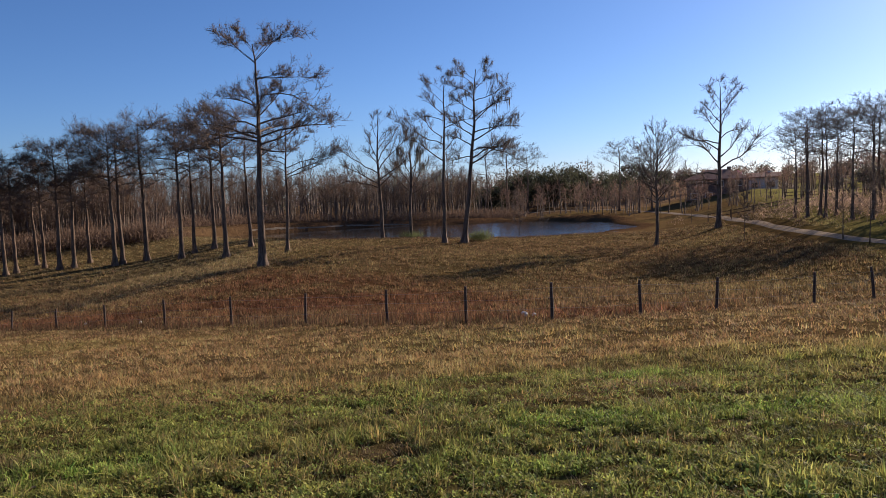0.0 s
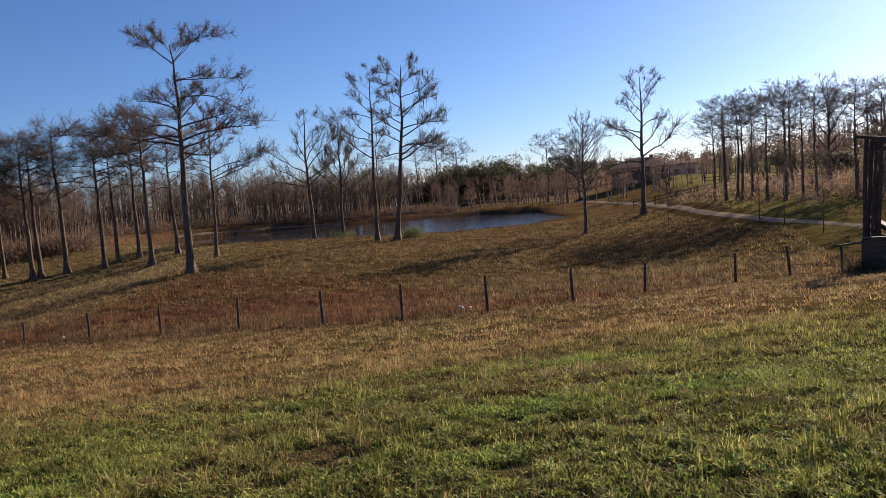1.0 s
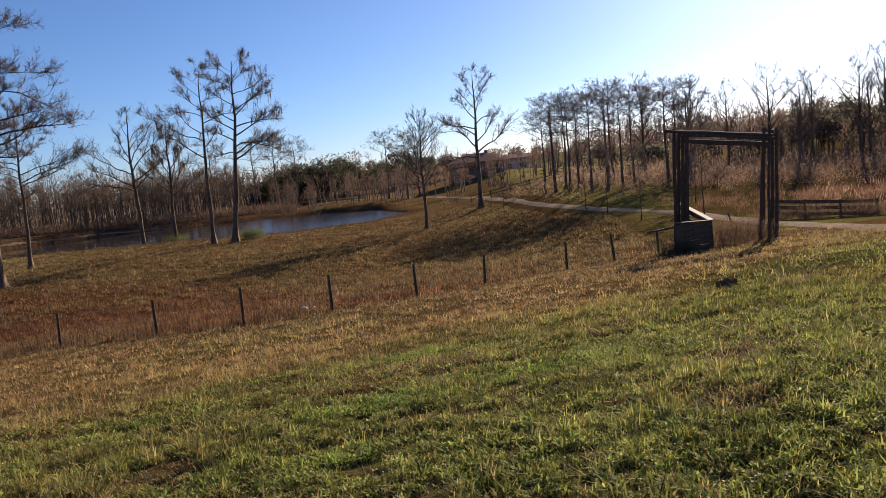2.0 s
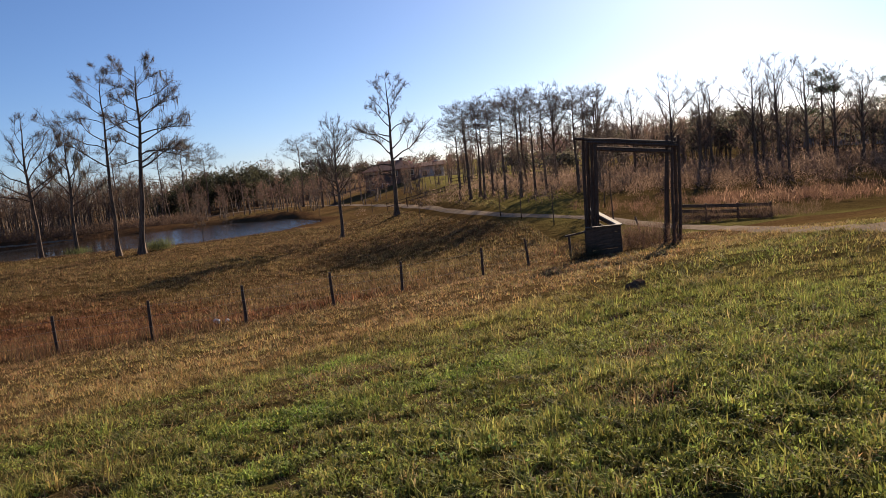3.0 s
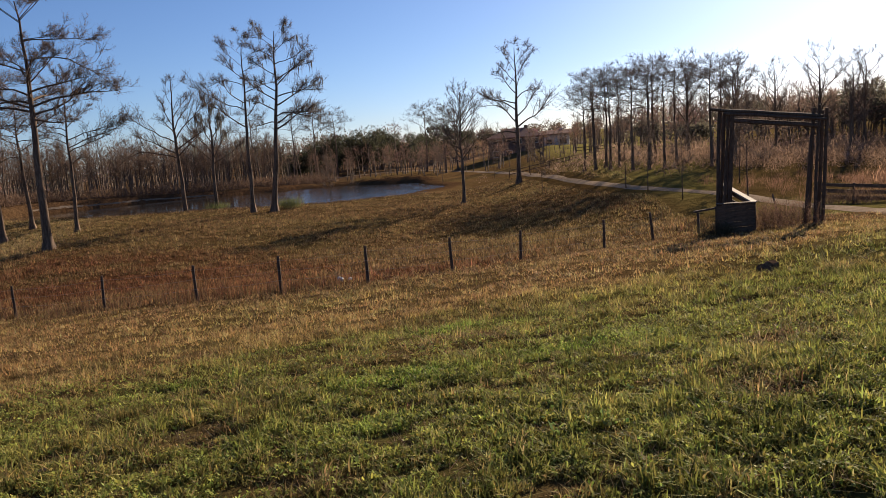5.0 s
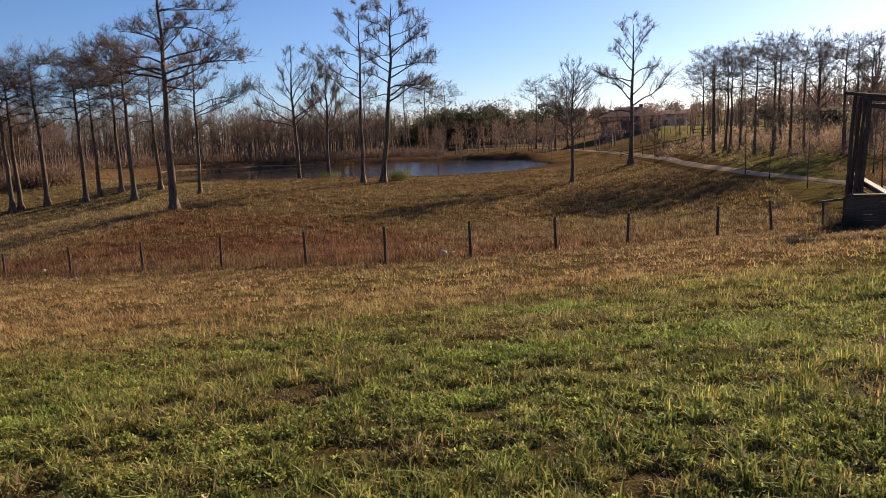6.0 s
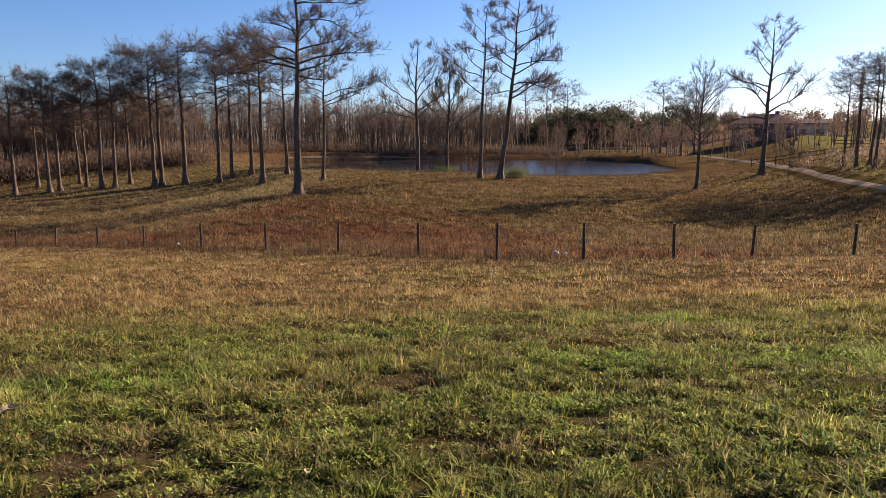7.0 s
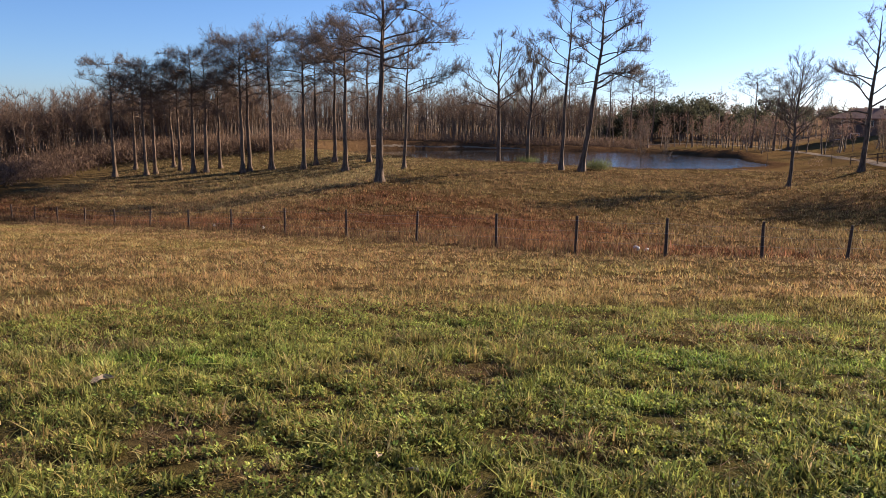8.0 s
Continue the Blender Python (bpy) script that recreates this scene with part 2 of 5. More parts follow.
DRY = [(3.7, 4.6, 0.3, 0.5), (-2.4, 4.15, 0.28, 0.25), (-1.6, 3.6, 0.3, 0.22), (-3.1, 3.5, 0.35, 0.3), (0.2, 4.6, 0.45, 0.22), (-4.4, 6.6, 0.9, 0.4), (1.9, 6.3, 0.3, 0.2), (5.2, 6.4, 0.6, 0.25), (1.5, 3.6, 0.25, 0.2), (2.6, 9.5, 0.6, 0.25), (6.2, 5.0, 0.5, 0.3), (-0.6, 6.4, 0.35, 0.2)]


def strewn(spots, x, y):
    best = np.zeros(np.shape(x))
    for px, py, rx, ry in spots:
        best = np.maximum(best, np.exp(-(((x - px) / rx) ** 2 + ((y - py) / ry) ** 2) ** 1.5))
    return best


def hollow(x, y):
    return strewn(HOLLOWS, x, y) * np.clip(0.3 + 1.3 * fbm(x, y, 0.3, 131), 0, 1)


def gz(x, y):
    return float(ground(x, y))


def past_fence(x, y):
    return y - np.interp(x, FENCE_X, FENCE_Y)


def road_dist(x, y):
    best = np.full(np.shape(x), 1e9)
    for (x0, y0), (x1, y1) in zip(ROAD, ROAD[1:]):
        dx, dy = x1 - x0, y1 - y0
        t = np.clip(((x - x0) * dx + (y - y0) * dy) / (dx * dx + dy * dy), 0, 1)
        best = np.minimum(best, np.hypot(x - x0 - t * dx, y - y0 - t * dy))
    return best


GREEN, OLIVE, STRAW = np.array([0.175, 0.19, 0.042]), np.array([0.235, 0.19, 0.060]), np.array([0.33, 0.210, 0.088])
RUST, TAN, DIRT = np.array([0.150, 0.070, 0.036]), np.array([0.165, 0.106, 0.050]), np.array([0.115, 0.075, 0.045])


def blend(a, b, t):
    return a + (b - a) * np.asarray(t)[..., None]


def turf_tone(x, y):
    """The colour of the grass at a place in the plan: green near by, straw towards the fence, rusty past it."""
    x, y = np.asarray(x, float), np.asarray(y, float)
    s = past_fence(x, y)
    r = np.hypot(x, y)
    n1, n2, n3 = fbm(x * 0.5, y - 0.3 * x, 2.2, 3), fbm(x, y, 9.0, 9), fbm(x * 0.7, y - 0.2 * x, 0.8, 5)
    c = blend(GREEN, OLIVE, sstep((n3 - 0.25) / 0.5))
    straw = sstep((n1 - 0.5) / 0.25) * 0.45
    edge = 10.4 + 0.45 * np.clip(x, -9, 0) + 0.3 * np.maximum(x, 0) + 4 * (n2 - 0.5) + 5 * (n1 - 0.5)
    straw = np.maximum(straw, sstep((y - edge) / 2.6 + 0.4) * (0.55 + 0.45 * sstep((n1 - 0.3) / 0.3)))
    c = blend(c, STRAW, np.clip(straw, 0, 1))
    c = blend(c, np.array([0.205, 0.128, 0.064]), sstep((s + 6.5 + 4 * (n1 - 0.5)) / 5) * (0.35 + 0.65 * n1))
    c = blend(c, np.array([0.25, 0.275, 0.055]), 0.75 * sstep((x + 0.3 * (6 - y)) / 5) * sstep((15 - r) / 5) * sstep((n3 - 0.3) / 0.3))
    c = blend(c, np.array([0.19, 0.28, 0.045]), 0.85 * strewn(LUSH, x, y))
    c = blend(c, np.array([0.27, 0.175, 0.095]), np.clip(0.8 * strewn(DRY, x, y) * (0.5 + n1), 0, 1))
    c = blend(c, DIRT, np.maximum(sstep((n3 - 0.68) / 0.12) * 0.5, 0.7 * hollow(x, y)) * (s < 0))
    rust = sstep((s + 1.0) / 2.5) * sstep((32 - s + 14 * (n2 - 0.5) - 2.6 * np.maximum(x - 1, 0)) / 16)
    field = blend(TAN, np.array([0.175, 0.125, 0.054]), sstep((n2 - 0.35) / 0.35) * 0.8)
    # straw by the left stand painted paler, standing in for sun the crowns block
    field = blend(field, np.array([0.27, 0.20, 0.095]), 0.85 * sstep((-x - 13) / 7) * sstep((s - 7) / 6))
    c = blend(c, field, sstep((s + 0.5) / 1.5))
    rust = rust * (1 - 0.7 * sstep((-x - 12) / 9) * sstep((s - 3) / 5))
    c = blend(c, RUST, rust * sstep((0.6 * n1 + 0.4 * n2 - 0.3) / 0.3))
    lawn = sstep((w_right(x, y) - 6) / 6) * (s > 0)
    lawn = lawn * (1 - 0.85 * sstep((np.degrees(np.arctan2(x, np.maximum(y, 1.0))) - 33) / 4) * sstep((r - 44) / 6))
    c = blend(c, blend(np.array([0.31, 0.265, 0.10]), np.array([0.25, 0.235, 0.075]), n1), lawn * 0.9)
    woods = sstep((r - 128 - 1.0 * np.maximum(x, 0) + 8 * (n2 - 0.5)) / 14)
    c = blend(c, blend(np.array([0.13, 0.085, 0.05]), np.array([0.25, 0.165, 0.10]), sstep((x - 25) / 20)), woods * (1 - lawn))
    shore = sstep((1.42 - pond_shape(x, y)) / 0.2)
    return blend(c, np.array([0.10, 0.058, 0.034]), shore * 0.85)


def w_right(x, y):
    return 0.8 * x - 0.25 * y - 2.0


def graded(lo, hi, near, steps):
    t = np.linspace(np.arcsinh(lo / near), np.arcsinh(hi / near), steps)
    return np.sinh(t) * near


gx = graded(-2600, 2600, 5.0, 500)
gy = np.concatenate([graded(-900, 0, 5.0, 70)[:-1], graded(0, 2800, 5.0, 430)])
X, Y = np.meshgrid(gx, gy)
idx = np.arange(X.size).reshape(X.shape)
quads = np.stack([idx[:-1, :-1], idx[:-1, 1:], idx[1:, 1:], idx[1:, :-1]], -1).reshape(-1, 4)
# ground under the grass darkened: soil tone plus painted shade between the blades
shaded_soil = np.array([0.075, 0.055, 0.030]) * (0.6 + 0.8 * fbm(X, Y, 0.7, 137))[..., None]
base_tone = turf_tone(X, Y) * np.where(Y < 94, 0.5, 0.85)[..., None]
base_tone = blend(base_tone, shaded_soil, 0.6 * sstep((30 - np.hypot(X, Y)) / 12) * (past_fence(X, Y) < 0))
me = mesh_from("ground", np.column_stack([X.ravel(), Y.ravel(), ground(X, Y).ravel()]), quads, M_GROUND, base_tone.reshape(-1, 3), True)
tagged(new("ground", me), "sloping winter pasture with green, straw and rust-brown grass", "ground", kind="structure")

# pond water
ang = np.linspace(0, 2 * np.pi, 97)[:-1]
wx = POND_X + POND_A * 1.1 * np.sign(np.cos(ang)) * np.abs(np.cos(ang)) ** 0.87
wy = POND_Y + POND_B * 1.1 * np.sign(np.sin(ang)) * np.abs(np.sin(ang)) ** 0.87
bm = bmesh.new()
bm.faces.new([bm.verts.new((float(p), float(q), WATER)) for p, q in zip(wx, wy)])
me = bpy.data.meshes.new("water")
bm.to_mesh(me)
bm.free()
me.materials.append(M_WATER)
tagged(new("water", me), "still brown pond water reflecting pale sky", "water", kind="structure")

# gravel track
pts = []
for (x0, y0), (x1, y1) in zip(ROAD, ROAD[1:]):
    k = max(2, int(math.hypot(x1 - x0, y1 - y0) / 1.0))
    pts += [(x0 + (x1 - x0) * i / k, y0 + (y1 - y0) * i / k) for i in range(k)]
pts = np.array(pts)
for _ in range(10):
    pts[1:-1] = 0.25 * pts[:-2] + 0.5 * pts[1:-1] + 0.25 * pts[2:]
tan = unit(np.gradient(pts, axis=0))
nor = np.column_stack([tan[:, 1], -tan[:, 0]])
wid = 0.62 + 0.3 * (value_noise(np.arange(len(pts)), 0 * pts[:, 0], 5.0, 4) - 0.5)
cols = np.linspace(-1, 1, 7)
rx = pts[:, None, :] + nor[:, None, :] * (cols[None, :] * wid[:, None])[..., None]
rz = ground(rx[..., 0], rx[..., 1]) + 0.05 - 0.05 * np.abs(cols)[None, :] ** 4
idx = np.arange(rz.size).reshape(rz.shape)
quads = np.stack([idx[:-1, :-1], idx[:-1, 1:], idx[1:, 1:], idx[1:, :-1]], -1).reshape(-1, 4)
me = mesh_from("road", np.column_stack([rx.reshape(-1, 2), rz.ravel()]), quads, M_ROAD, None, True)
tagged(new("road", me), "pale gravel farm track winding past the pond", "track", kind="structure")

# pale worn shoreline under the far woods
turn = np.radians(np.linspace(92.0, 150.0, 60))
out = np.full(60, 0.8)
for _ in range(200):
    qx, qy = POND_X + POND_A * out * np.cos(turn), POND_Y + POND_B * out * np.sin(turn)
    out = out + 0.003 * (pond_shape(qx, qy) < 1.0)
side = np.linspace(0, 1, 4)
wide = 0.004 + 0.006 * value_noise(np.arange(60), np.zeros(60), 6.0, 133)
reach = out[:, None] + side[None] * wide[:, None]
sx, sy = POND_X + POND_A * reach * np.cos(turn)[:, None], POND_Y + POND_B * reach * np.sin(turn)[:, None]
sz = np.maximum(ground(sx, sy), WATER) + 0.02 + 0.03 * side[None] ** 0.5
idx = np.arange(240).reshape(60, 4)
quads = np.stack([idx[:-1, :-1], idx[:-1, 1:], idx[1:, 1:], idx[1:, :-1]], -1).reshape(-1, 4)
me = mesh_from("shore", np.column_stack([sx.ravel(), sy.ravel(), sz.ravel()]), quads, M_SHORE, None, True)
tagged(new("shore", me), "pale worn earth edge along the far pond shore", "shore", kind="structure")

# ---- trees ----
def curve_paths(start, direction, length, n, rng, sag=0.0, wander=0.12):
    """Bent twigs: start (b, 3), unit direction (b, 3), length (b,). Returns (b, n, 3)."""
    b = len(start)
    out = np.empty((b, n, 3))
    out[:, 0] = start
    d = direction.copy()
    for i in range(1, n):
        d = unit(d + rng.normal(scale=wander, size=(b, 3)) + (sag if np.ndim(sag) else np.array([0, 0, sag])))
        out[:, i] = out[:, i - 1] + d * (length / (n - 1))[:, None]
    return out


def along(paths, t):
    """Points and directions at parameters t (b, k) of paths (b, n, 3)."""
    b, n, _ = paths.shape
    q = np.clip(t, 0, 0.999) * (n - 1)
    i = q.astype(int)
    f = (q - i)[..., None]
    rows = np.arange(b)[:, None]
    p, r = paths[rows, i], paths[rows, i + 1]
    return p * (1 - f) + r * f, unit(r - p)


def tree_meshes(seed, height, radius, limbs, sec=1.0, needles=3, moss=0, fine=1.0, lean=(0, 0), flat=-0.04, wander=0.15, tone=(0.17, 0.13, 0.10), flare=1.75, sec_len=0.48, up=0.38, single=True):
    """Trunk, boughs and twigs with dead needles of a bare tree. limbs: (fraction of the height, azimuth, length, rise)."""
    rng = np.random.default_rng(seed)
    k = 14
    f = np.linspace(0, 1, k)
    trunk = np.column_stack([lean[0] * height * f, lean[1] * height * f, height * 0.97 * f])
    trunk[1:, :2] += np.cumsum(rng.normal(scale=0.0042 * height, size=(k - 1, 2)), axis=0) * (0.4 + 0.8 * f[1:, None])
    trunk[:, :2] += f[:, None] * (np.array(lean) * height - trunk[-1, :2])
    trunk[0, 2] = -0.35
    radius = radius * 0.78
    rad = radius * np.clip(1 - 0.93 * f, 0.05, 1) ** 0.8
    extra = np.array([flare, flare * 0.8]) * radius
    tv = np.vstack([trunk[:1], trunk[:1] * [1, 1, 0] + [0, 0, 0.25], trunk[:1] * [1, 1, 0] + (trunk[1:2] - trunk[:1]) * [0.4, 0.4, 0] + [0, 0, height * 0.035], trunk[1:]])
    tr = np.concatenate([[extra[0]], [extra[0] * 0.82], [radius * 1.12], rad[1:]])
    s_trunk = Soup()
    v, q = tubes(tv[None], tr[None], 10)
    j = np.arange(len(v)) % 10
    ridge = 1 + 0.13 * np.cos(j * 2 * np.pi / 10 * 5) * (v[:, 2] < height * 0.05)
    axis = np.repeat(tv, 10, axis=0)
    v = axis + (v - axis) * ridge[:, None]
    s_trunk.add(v, q)
    L = np.array(limbs, float)
    at_f = L[:, 0]
    start = np.column_stack([np.interp(at_f, f, trunk[:, c]) for c in range(3)])
    az, rise = np.radians(L[:, 1]), np.radians(L[:, 3])
    d = np.column_stack([np.sin(az) * np.cos(rise), np.cos(az) * np.cos(rise), np.sin(rise)])
    paths = curve_paths(start, d, L[:, 2], 8, rng, np.column_stack([np.zeros((len(L), 2)), L[:, 4] if L.shape[1] > 4 else np.full(len(L), flat)]), wander)
    lr = np.interp(at_f, f, rad) * 0.5 * np.clip(L[:, 2] / (0.2 * height), 0.45, 1.1)
    limb_v, limb_f = tubes(paths, lr[:, None] * np.linspace(1, 0.2, 8)[None] ** 0.9, 6)
    # second order
    sp, sd, sl, sr, counts = [], [], [], [], []
    for i in range(len(L)):
        nb = max(4, int(L[i, 2] * 3.0 * sec))
        counts.append(nb)
        t = rng.uniform(0.25, 1.0, nb) ** 0.8
        p, dd = along(paths[i:i + 1], t[None])
        p, dd = p[0], dd[0]
        side = unit(np.cross(dd, [0, 0, 1.0])) * rng.choice([-1, 1], nb)[:, None]
        sp.append(p)
        sd.append(unit(dd * rng.uniform(0.3, 1.0, nb)[:, None] + side * rng.uniform(0.3, 1.0, nb)[:, None] + np.column_stack([np.zeros((nb, 2)), rng.uniform(-0.1, up + 0.5, nb)])))
        sl.append(L[i, 2] * sec_len * rng.uniform(0.45, 1.1, nb) * (1.15 - 0.6 * t))
        sr.append(np.maximum(lr[i] * (1 - 0.7 * t) * 0.6, 0.014))
    sp, sd, sl, sr = (np.concatenate(a) for a in (sp, sd, sl, sr))
    second = curve_paths(sp, sd, sl, 5, rng, 0.03, 0.16)
    sec_v, sec_f = tubes(second, sr[:, None] * np.linspace(1, 0.35, 5)[None], 4)
    bough_meshes, j = [], 0
    for i in range(len(L)):
        so = Soup()
        so.add(limb_v[i * 48:(i + 1) * 48], limb_f[i * 42:(i + 1) * 42] - i * 48)
        m = counts[i]
        so.add(sec_v[j * 20:(j + m) * 20], sec_f[j * 16:(j + m) * 16] - j * 20)
        j += m
        if single or not bough_meshes:
            bough_meshes.append(so)
        else:
            bough_meshes[0].add(np.concatenate(so.v), np.concatenate(so.f4))
    # third order
    s_crown = Soup()
    k3 = max(2, int(8 * fine))
    t = rng.uniform(0.15, 1.0, (len(second), k3))
    p, dd = along(second, t)
    p, dd = p.reshape(-1, 3), dd.reshape(-1, 3)
    d3 = unit(dd * 0.7 + rng.normal(scale=0.6, size=dd.shape) + [0, 0, up])
    l3 = np.repeat(np.clip(sl * 0.55, 0.4, 1.5), k3) * rng.uniform(0.4, 1.1, len(p))
    third = curve_paths(p, d3, l3, 3, rng, 0.02, 0.2)
    tw_v, tw_f = tubes(third, np.full((len(third), 3), 0.013) * np.array([1.1, 0.8, 0.45])[None], 3)
    s_crown.add(tw_v, tw_f, np.repeat(np.array([[0.12, 0.095, 0.078]]) * rng.uniform(0.7, 1.3, (len(third), 1)), 9, axis=0))
    # twig ends and dead needles
    kn = 3 + needles
    t = rng.uniform(0.2, 1.0, (len(third), kn))
    p, dd = along(third, t)
    p, dd = p.reshape(-1, 3), dd.reshape(-1, 3)
    n = len(p)
    is_needle = np.tile(np.arange(kn) >= 3, len(third))
    direction = unit(np.where(is_needle[:, None], rng.normal(size=(n, 3)) * [1, 1, 0.6] + [0, 0, -0.15], dd * 0.6 + rng.normal(scale=0.55, size=(n, 3)) + [0, 0, 0.2]))
    length = np.where(is_needle, rng.uniform(0.10, 0.24, n), rng.uniform(0.25, 0.6, n))
    width = np.where(is_needle, rng.uniform(0.02, 0.05, n), 0.014)
    tones = np.where(is_needle[:, None], np.array(tone), np.array([0.11, 0.085, 0.07])) * rng.uniform(0.55, 1.35, (n, 1))
    s_crown.add(*slivers(p + rng.normal(scale=0.05, size=p.shape), direction, length, width, tones, rng))
    if moss:
        pick = rng.choice(len(third), moss * 60)
        p = third[pick, 1]
        direction = unit(np.column_stack([rng.normal(scale=0.06, size=(len(p), 2)), -np.ones(len(p))]))
        for _ in range(3):
            s_crown.add(*slivers(p + rng.normal(scale=0.08, size=p.shape), direction, rng.uniform(0.5, 1.7, len(p)), rng.uniform(0.05, 0.12, len(p)), np.array([0.13, 0.125, 0.105]) * rng.uniform(0.7, 1.2, (len(p), 1)), rng))
    out = [("trunk", s_trunk.mesh("trunk", M_BARK, True))]
    out += [("limb", so.mesh("limb", M_BARK, True)) for so in bough_meshes]
    out.append(("crown", s_crown.mesh("crown", M_NEEDLE)))
    return out


def random_limbs(seed, height, first=0.5, count=16, spread=0.26, rise=(15, 45), top_rise=55, umbrella=False):
    rng = np.random.default_rng(seed)
    rows = []
    for i in range(count):
        f = first + (0.96 - first) * ((i + rng.uniform(0, 0.6)) / count) ** (0.62 if umbrella else 1.0)
        a = (i * 137.5 + rng.uniform(-35, 35)) % 360
        q = (f - first) / (1 - first)
        length = height * spread * (0.75 + 0.5 * math.sin(math.pi * min(1, q * 0.9 + 0.15))) * rng.uniform(0.65, 1.15) * (0.75 + 0.45 * q if umbrella else 1 - 0.35 * q)
        rows.append((f, a, length, rng.uniform(*rise) * (1 - q) + top_rise * q * rng.uniform(0.4, 1)))
    rows += [(0.985, k * 120 + 30 * seed, height * spread * (0.85 if umbrella else 0.55), 14 if umbrella else 38) for k in range(5 if umbrella else 3)]
    return rows


def plant(name, meshes, x, y, label, category, group="", turn=0.0, scale=1.0, sink=0.0):
    tree = thing(name, x, y, gz(x, y) - sink, label, category, group, turn)
    tree.scale = (scale, scale, scale)
    for n, me in meshes:
        ob = part(n, me, tree)
        if n == "crown":
            tagged(ob, kind="stuff")
    return tree


# the tall trees between the fence and the pond; limbs by height, compass, length, rise
CY = "leafless bald cypress tree"
hero = tree_meshes(11, 18.7, 0.42, [
    (0.50, 95, 2.4, 35, -0.02), (0.535, 110, 3.4, -10, 0.03), (0.55, 60, 4.2, 20, -0.02), (0.565, 268, 7.4, 10, -0.01), (0.58, 285, 5.6, 20, -0.02), (0.585, 85, 6.2, 34, -0.09), (0.60, 240, 5.4, 26, -0.03), (0.61, 20, 4.6, 26, -0.03),
    (0.62, 180, 4.4, 24, -0.02), (0.63, 275, 4.6, 36, -0.06), (0.645, 80, 4.4, 34, -0.04), (0.68, 100, 3.0, 36, -0.03), (0.715, 272, 3.9, 38, -0.05), (0.725, 300, 3.2, 40, -0.04), (0.73, 150, 2.8, 36, -0.03), (0.745, 90, 2.6, 42, -0.02), (0.77, 88, 6.6, 32, -0.17),
    (0.80, 320, 2.4, 34, -0.03), (0.845, 86, 5.2, 18, -0.02), (0.85, 60, 3.4, 24, -0.02), (0.915, 274, 4.0, 44, -0.07), (0.92, 250, 3.4, 44, -0.06), (0.925, 92, 4.6, 38, -0.06), (0.93, 115, 3.8, 40, -0.06), (0.94, 20, 3.0, 48, -0.06), (0.95, 190, 2.8, 50, -0.06), (0.955, 280, 2.6, 64, -0.04), (0.96, 80, 2.4, 66, -0.04)],
    sec=1.1, needles=4, lean=(0.008, 0), tone=(0.16, 0.115, 0.085), wander=0.11)
plant("bald_cypress", hero, -15.16, 60.6, "tall leafless bald cypress with flared base and layered crown", "tree", "cypresses by the pond")

second = tree_meshes(12, 18.2, 0.30, [
    (0.44, 95, 3.0, 30), (0.48, 250, 2.4, 35), (0.52, 75, 5.2, 34), (0.55, 100, 6.6, 26), (0.57, 270, 3.2, 40), (0.60, 85, 7.0, 22), (0.62, 290, 4.0, 35), (0.66, 260, 4.0, 38), (0.68, 60, 4.4, 40),
    (0.72, 120, 3.6, 40), (0.76, 270, 3.8, 42), (0.80, 80, 3.6, 44), (0.84, 200, 3.0, 46), (0.87, 280, 3.2, 46), (0.90, 100, 3.0, 50), (0.93, 10, 2.6, 55), (0.95, 260, 2.4, 60)], sec=1.0, needles=4, lean=(0.03, 0))
plant("bald_cypress", second, -15.7, 73.0, "leafless bald cypress reaching long boughs over the pond edge", "tree", "cypresses by the pond", scale=0.78)

vase = tree_meshes(13, 16.8, 0.36, [
    (0.47, 280, 8.0, 38), (0.48, 85, 6.4, 46), (0.50, 250, 5.4, 34), (0.53, 100, 5.2, 40), (0.58, 285, 6.6, 50), (0.60, 70, 6.2, 52), (0.62, 190, 4.0, 48), (0.66, 95, 4.8, 56), (0.70, 260, 4.0, 58),
    (0.74, 20, 3.6, 60), (0.80, 100, 3.2, 62), (0.84, 280, 3.0, 62), (0.90, 160, 2.4, 66), (0.94, 80, 2.0, 70)], sec=0.8, needles=1, flat=0.0, up=0.4, lean=(0.0, 0))
plant("bald_cypress", vase, -7.7, 91.5, "bare vase-shaped cypress with forked ascending boughs", "tree", "cypresses by the pond", scale=1.0)

mossy = tree_meshes(14, 15.4, 0.34, [
    (0.42, 95, 4.6, 30), (0.44, 265, 4.4, 52), (0.47, 80, 4.6, 52), (0.50, 280, 5.2, 50), (0.54, 110, 4.2, 56), (0.58, 255, 4.0, 60), (0.63, 70, 3.6, 60), (0.68, 290, 3.2, 62), (0.74, 100, 3.0, 62),
    (0.80, 240, 2.6, 66), (0.86, 60, 2.2, 66), (0.92, 280, 1.8, 70)], sec=0.8, needles=1, moss=3, flat=0.0, up=0.4, lean=(0.03, 0))
plant("bald_cypress", mossy, -4.8, 105.0, "bare cypress hung with grey moss standing in shallow water", "tree", "cypresses by the pond", scale=1.08)

slender = tree_meshes(15, 18.6, 0.30, [
    (0.50, 275, 5.6, 38), (0.56, 95, 3.0, 34), (0.60, 285, 6.4, 28), (0.64, 260, 4.2, 36), (0.70, 85, 4.4, 40), (0.74, 280, 4.8, 36), (0.78, 300, 4.0, 40), (0.82, 100, 3.6, 40), (0.85, 250, 3.4, 44),
    (0.88, 70, 3.0, 46), (0.91, 280, 2.8, 48), (0.94, 100, 2.4, 52), (0.96, 200, 1.8, 60)], sec=0.9, needles=2, lean=(0.035, 0))
plant("bald_cypress", slender, 0.0, 81.5, "slender leafless cypress with open crown by the pond", "tree", "cypresses by the pond", scale=1.0)

